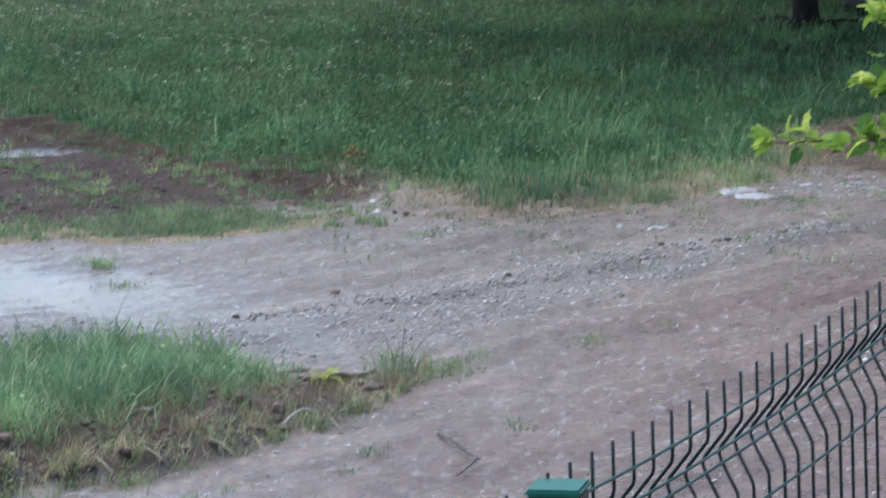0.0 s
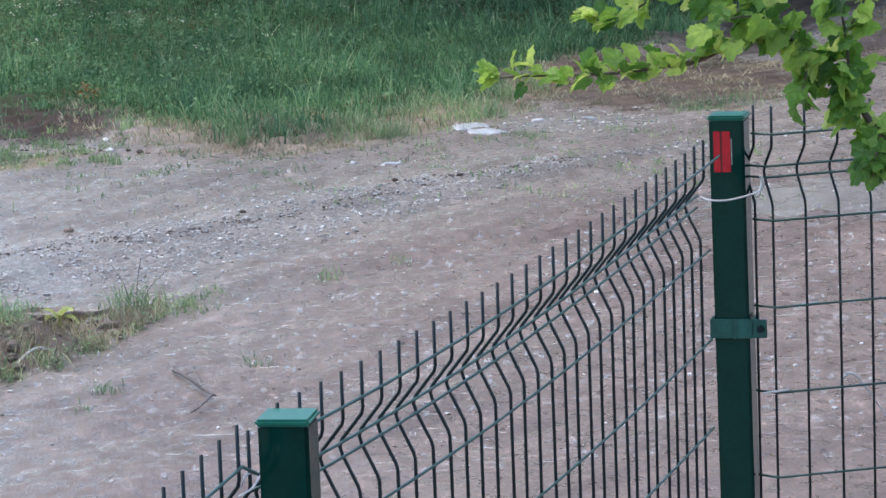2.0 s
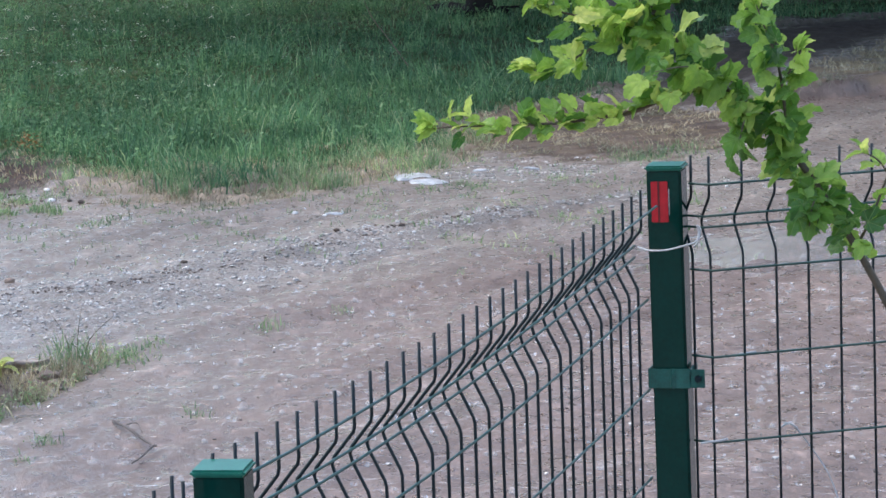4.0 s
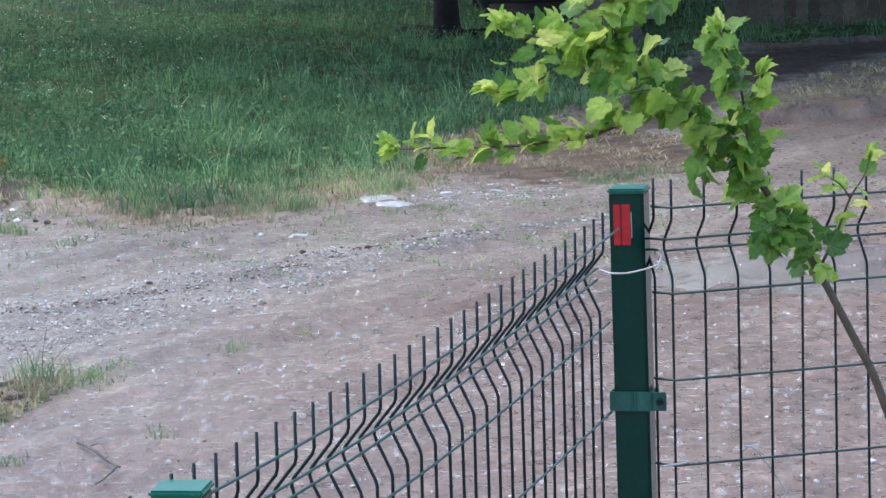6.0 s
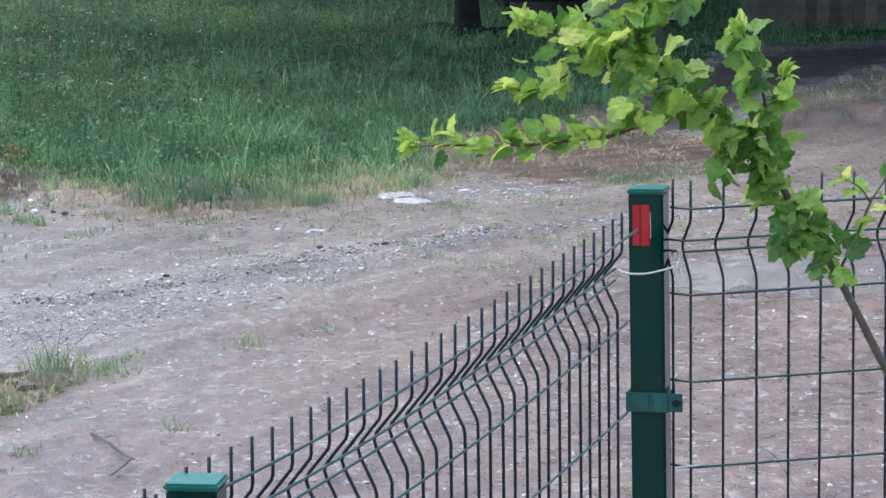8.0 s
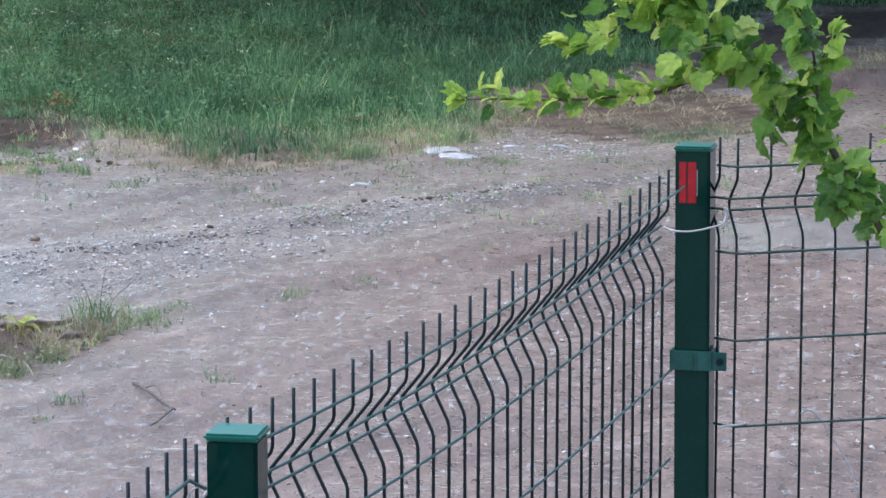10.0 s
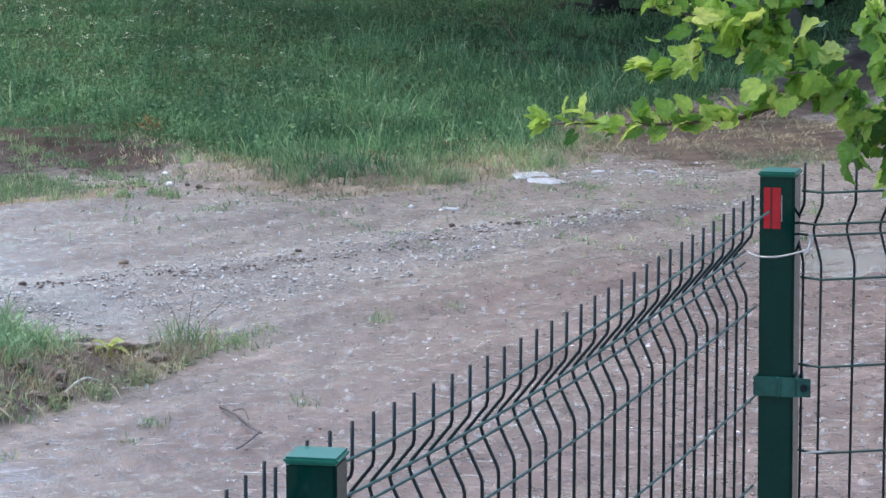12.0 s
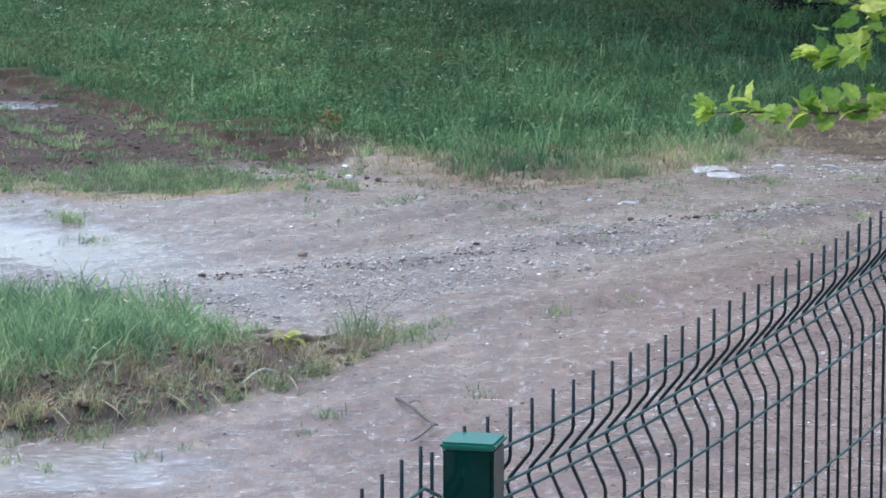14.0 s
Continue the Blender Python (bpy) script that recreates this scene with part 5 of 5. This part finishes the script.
for k, (at, size) in enumerate((((0.7, 21.5), (0.13, 0.14)), ((0.77, 21.2), (0.13, 0.09)), ((0.62, 21.28), (0.06, 0.06)), ((-0.12, 20.0), (0.02, 0.03)), ((0.13, 19.95), (0.05, 0.014)), ((1.15, 21.75), (0.05, 0.02)), ((1.5, 21.8), (0.06, 0.014)))):
    slick(at, size, k * 3.7)
# pale flecks serve as froth and as painted glints of the puddle
x, y = scatter(2500, 0.9, 2.0, 21.1, 22.3, lambda a, b: smooth(0.35, 0.8, wobble(a * 0.4, b, 0.2, 3.0)) * 0.6)
pebbles("froth_flecks", x, y, rng.uniform(0.004, 0.013, len(x)), PALE, "white flecks for froth and painted water glints on a puddle", "froth")


def splashes(name, x, y, size, label):
    """Little crowns of thrown-up water, each of several thin tongues and beads."""
    n, m = len(x), 7
    base = np.repeat(np.stack([x, y, height(x, y)], -1), m, 0)
    s = np.repeat(size, m)
    a = rng.uniform(0, 2 * np.pi, n * m)
    d = np.stack([np.cos(a), np.sin(a), np.zeros(n * m)], -1)
    side = np.stack([-np.sin(a), np.cos(a), np.zeros(n * m)], -1)
    foot = base + d * (s * 0.35)[:, None]
    tip = base + d * (s * rng.uniform(0.4, 0.9, n * m))[:, None] + np.stack([np.zeros(n * m), np.zeros(n * m), s * rng.uniform(0.15, 0.7, n * m)], -1)
    w = side * (s * 0.22)[:, None]
    v = np.stack([foot - w, foot + w, tip + w * 0.6, tip - w * 0.6], 1).reshape(-1, 3)
    i = np.arange(n * m) * 4
    return tagged(from_arrays(name, v, np.stack([i, i + 1, i + 2, i + 3], -1), SPRAY), label, "rain splashes", kind="stuff")


x, y = scatter(850, -4, 4, 11.6, 20.5, lambda a, b: in_view(a, b) * (hummock(a, b)[0] < 0.02) * (1 - 0.6 * smooth(15, 20, b)))
splashes("rain_splashes", x, y, rng.uniform(0.012, 0.032, len(x)), "pale splashes of heavy rain on the wet track")
x, y = scatter(1700, -4, 4, 11.6, 20.0, lambda a, b: in_view(a, b) * (hummock(a, b)[0] < 0.02) * (1 - 0.7 * smooth(14.5, 19, b)) * np.clip(0.6 + 0.6 * wobble(a, b, 1.5, 2.0), 0.2, 1))
n = len(x)
size = np.repeat(rng.uniform(0.008, 0.022, n), 4)
x, y = np.repeat(x, 4) + rng.normal(0, 0.45, 4 * n) * size, np.repeat(y, 4) + rng.normal(0, 0.5, 4 * n) * size
mist = pebbles("rain_mist", x, y, size * rng.uniform(0.35, 1.1, 4 * n), MIST, "faint pale puffs of rain spray over the track", "rain spray", 1.2)
mist.data.shade_smooth()
# flat pale slivers paint the glints of ripples on the track
x, y = scatter(8500, -4, 4, 11.6, 20.5, lambda a, b: in_view(a, b) * (hummock(a, b)[0] < 0.02) * (1 - 0.7 * smooth(14.5, 19, b)) * (1 - 0.6 * gravel_at(a, b)))
n = len(x)
c = np.stack([x, y, height(x, y) + 0.006], -1)
half = np.stack([rng.gamma(2.2, 0.011, n), rng.normal(0, 0.004, n), np.zeros(n)], -1)
rise = np.stack([np.zeros(n), rng.uniform(0.002, 0.007, n), rng.uniform(0.0005, 0.0025, n)], -1)
v = np.stack([c - half, c - rise * 0.6, c + half, c + rise], 1).reshape(-1, 3)
i = np.arange(n) * 4
tagged(from_arrays("rain_glints", v, np.stack([i, i + 1, i + 2, i + 3], -1), RIPPLE_GLINT), "thin pale slivers painted as glints on rain ripples", "ripples", kind="stuff")

# rain dancing on the puddle at the bank's foot: glints as pale slivers that brighten it
x, y = scatter(1500, -3.2, -1.5, 11.7, 12.8, lambda a, b: np.clip(water_at(a, b), 0, 1))
n = len(x)
c = np.stack([x, y, height(x, y) + 0.006], -1)
half = np.stack([rng.gamma(2.2, 0.01, n), rng.normal(0, 0.004, n), np.zeros(n)], -1)
rise = np.stack([np.zeros(n), rng.uniform(0.003, 0.012, n), rng.uniform(0.0005, 0.0025, n)], -1)
v = np.stack([c - half, c - rise * 0.6, c + half, c + rise], 1).reshape(-1, 3)
i = np.arange(n) * 4
tagged(from_arrays("puddle_glints", v, np.stack([i, i + 1, i + 2, i + 3], -1), RIPPLE_GLINT), "pale slivers painted as glints on a rippled puddle", "ripples", kind="stuff")

# dead plants and odd leaves
g = np.random.default_rng(21)
p = np.array([-2.06, 23.5, 0.13]) + g.normal(0, 1, (90, 3)) * (0.06, 0.06, 0.035)
tagged(leaves("dead_plant", p, g.uniform(0.02, 0.045, 90), RUST, "", ""), "rust-brown withered plant in the meadow edge", "dead plant")
dock = thing("dock_plant", "yellow-green broad-leaved plant at the bank's end", "weed", "", (-1.5, 14.72, float(height(np.array(-1.5), np.array(14.72)))))
for k in range(6):
    a, r = k * 2.4 + float(g.uniform(-0.3, 0.3)), float(g.uniform(0.07, 0.12))
    up = float(g.uniform(0.25, 0.8))
    d, side = Vector((math.cos(a), math.sin(a), 0)), Vector((-math.sin(a), math.cos(a), 0))
    line = [d * (r * q) + Vector((0, 0, 0.05 + r * (up * q * 1.6 - 0.75 * q * q))) for q in (0, 0.25, 0.5, 0.75, 1.0)]
    bm = bmesh.new()
    rows = [[bm.verts.new(c - side * (w * r) + Vector((0, 0, w * r * 0.35))), bm.verts.new(c), bm.verts.new(c + side * (w * r) + Vector((0, 0, w * r * 0.35)))] for c, w in zip(line, (0.05, 0.24, 0.3, 0.22, 0.02))]
    for m, n in zip(rows, rows[1:]):
        for c in (0, 1):
            bm.faces.new((m[c], m[c + 1], n[c + 1], n[c]))
    part("leaf", bm, YELLOWLEAF, dock, smooth=True)
bm = bmesh.new()
tube(bm, [(0, 0, -0.02), (0.004, 0, 0.03), (0, 0, 0.06)], 0.008, 6)
part("stem", bm, YELLOWLEAF, dock)


def clod(at, size, mat, seed, label):
    bm = bmesh.new()
    bmesh.ops.create_icosphere(bm, subdivisions=2, radius=1)
    for v in bm.verts:
        k = 1 + 0.35 * noise.noise(v.co * 1.5 + Vector((seed, 0, 0)))
        v.co = Vector((v.co.x * size * k, v.co.y * size * 0.8 * k, v.co.z * size * 0.6 * k))
    ob = part("stone", bm, mat, smooth=True)
    ob.location = (*at, float(height(np.array(at[0]), np.array(at[1]))) + size * 0.25)
    return tagged(ob, label, "stone", "loose stones")


for at, size, mat in (((-1.72, 20.95), 0.028, PALE), ((-1.8, 21.6), 0.024, PALE), ((-1.6, 20.9), 0.018, EARTH), ((-1.52, 20.86), 0.026, EARTH), ((-1.47, 20.84), 0.018, RUSTSTONE), ((0.067, 19.9), 0.016, PALE),
                      ((-0.373, 17.1), 0.014, PALE), ((-0.75, 18.0), 0.02, EARTH), ((-1.72, 17.75), 0.03, RUSTSTONE), ((0.13, 19.0), 0.02, EARTH)):
    clod(at, size, mat, at[0] * 7, "small pale stone on the wet track" if mat is PALE else "small dark clod of earth on the track")
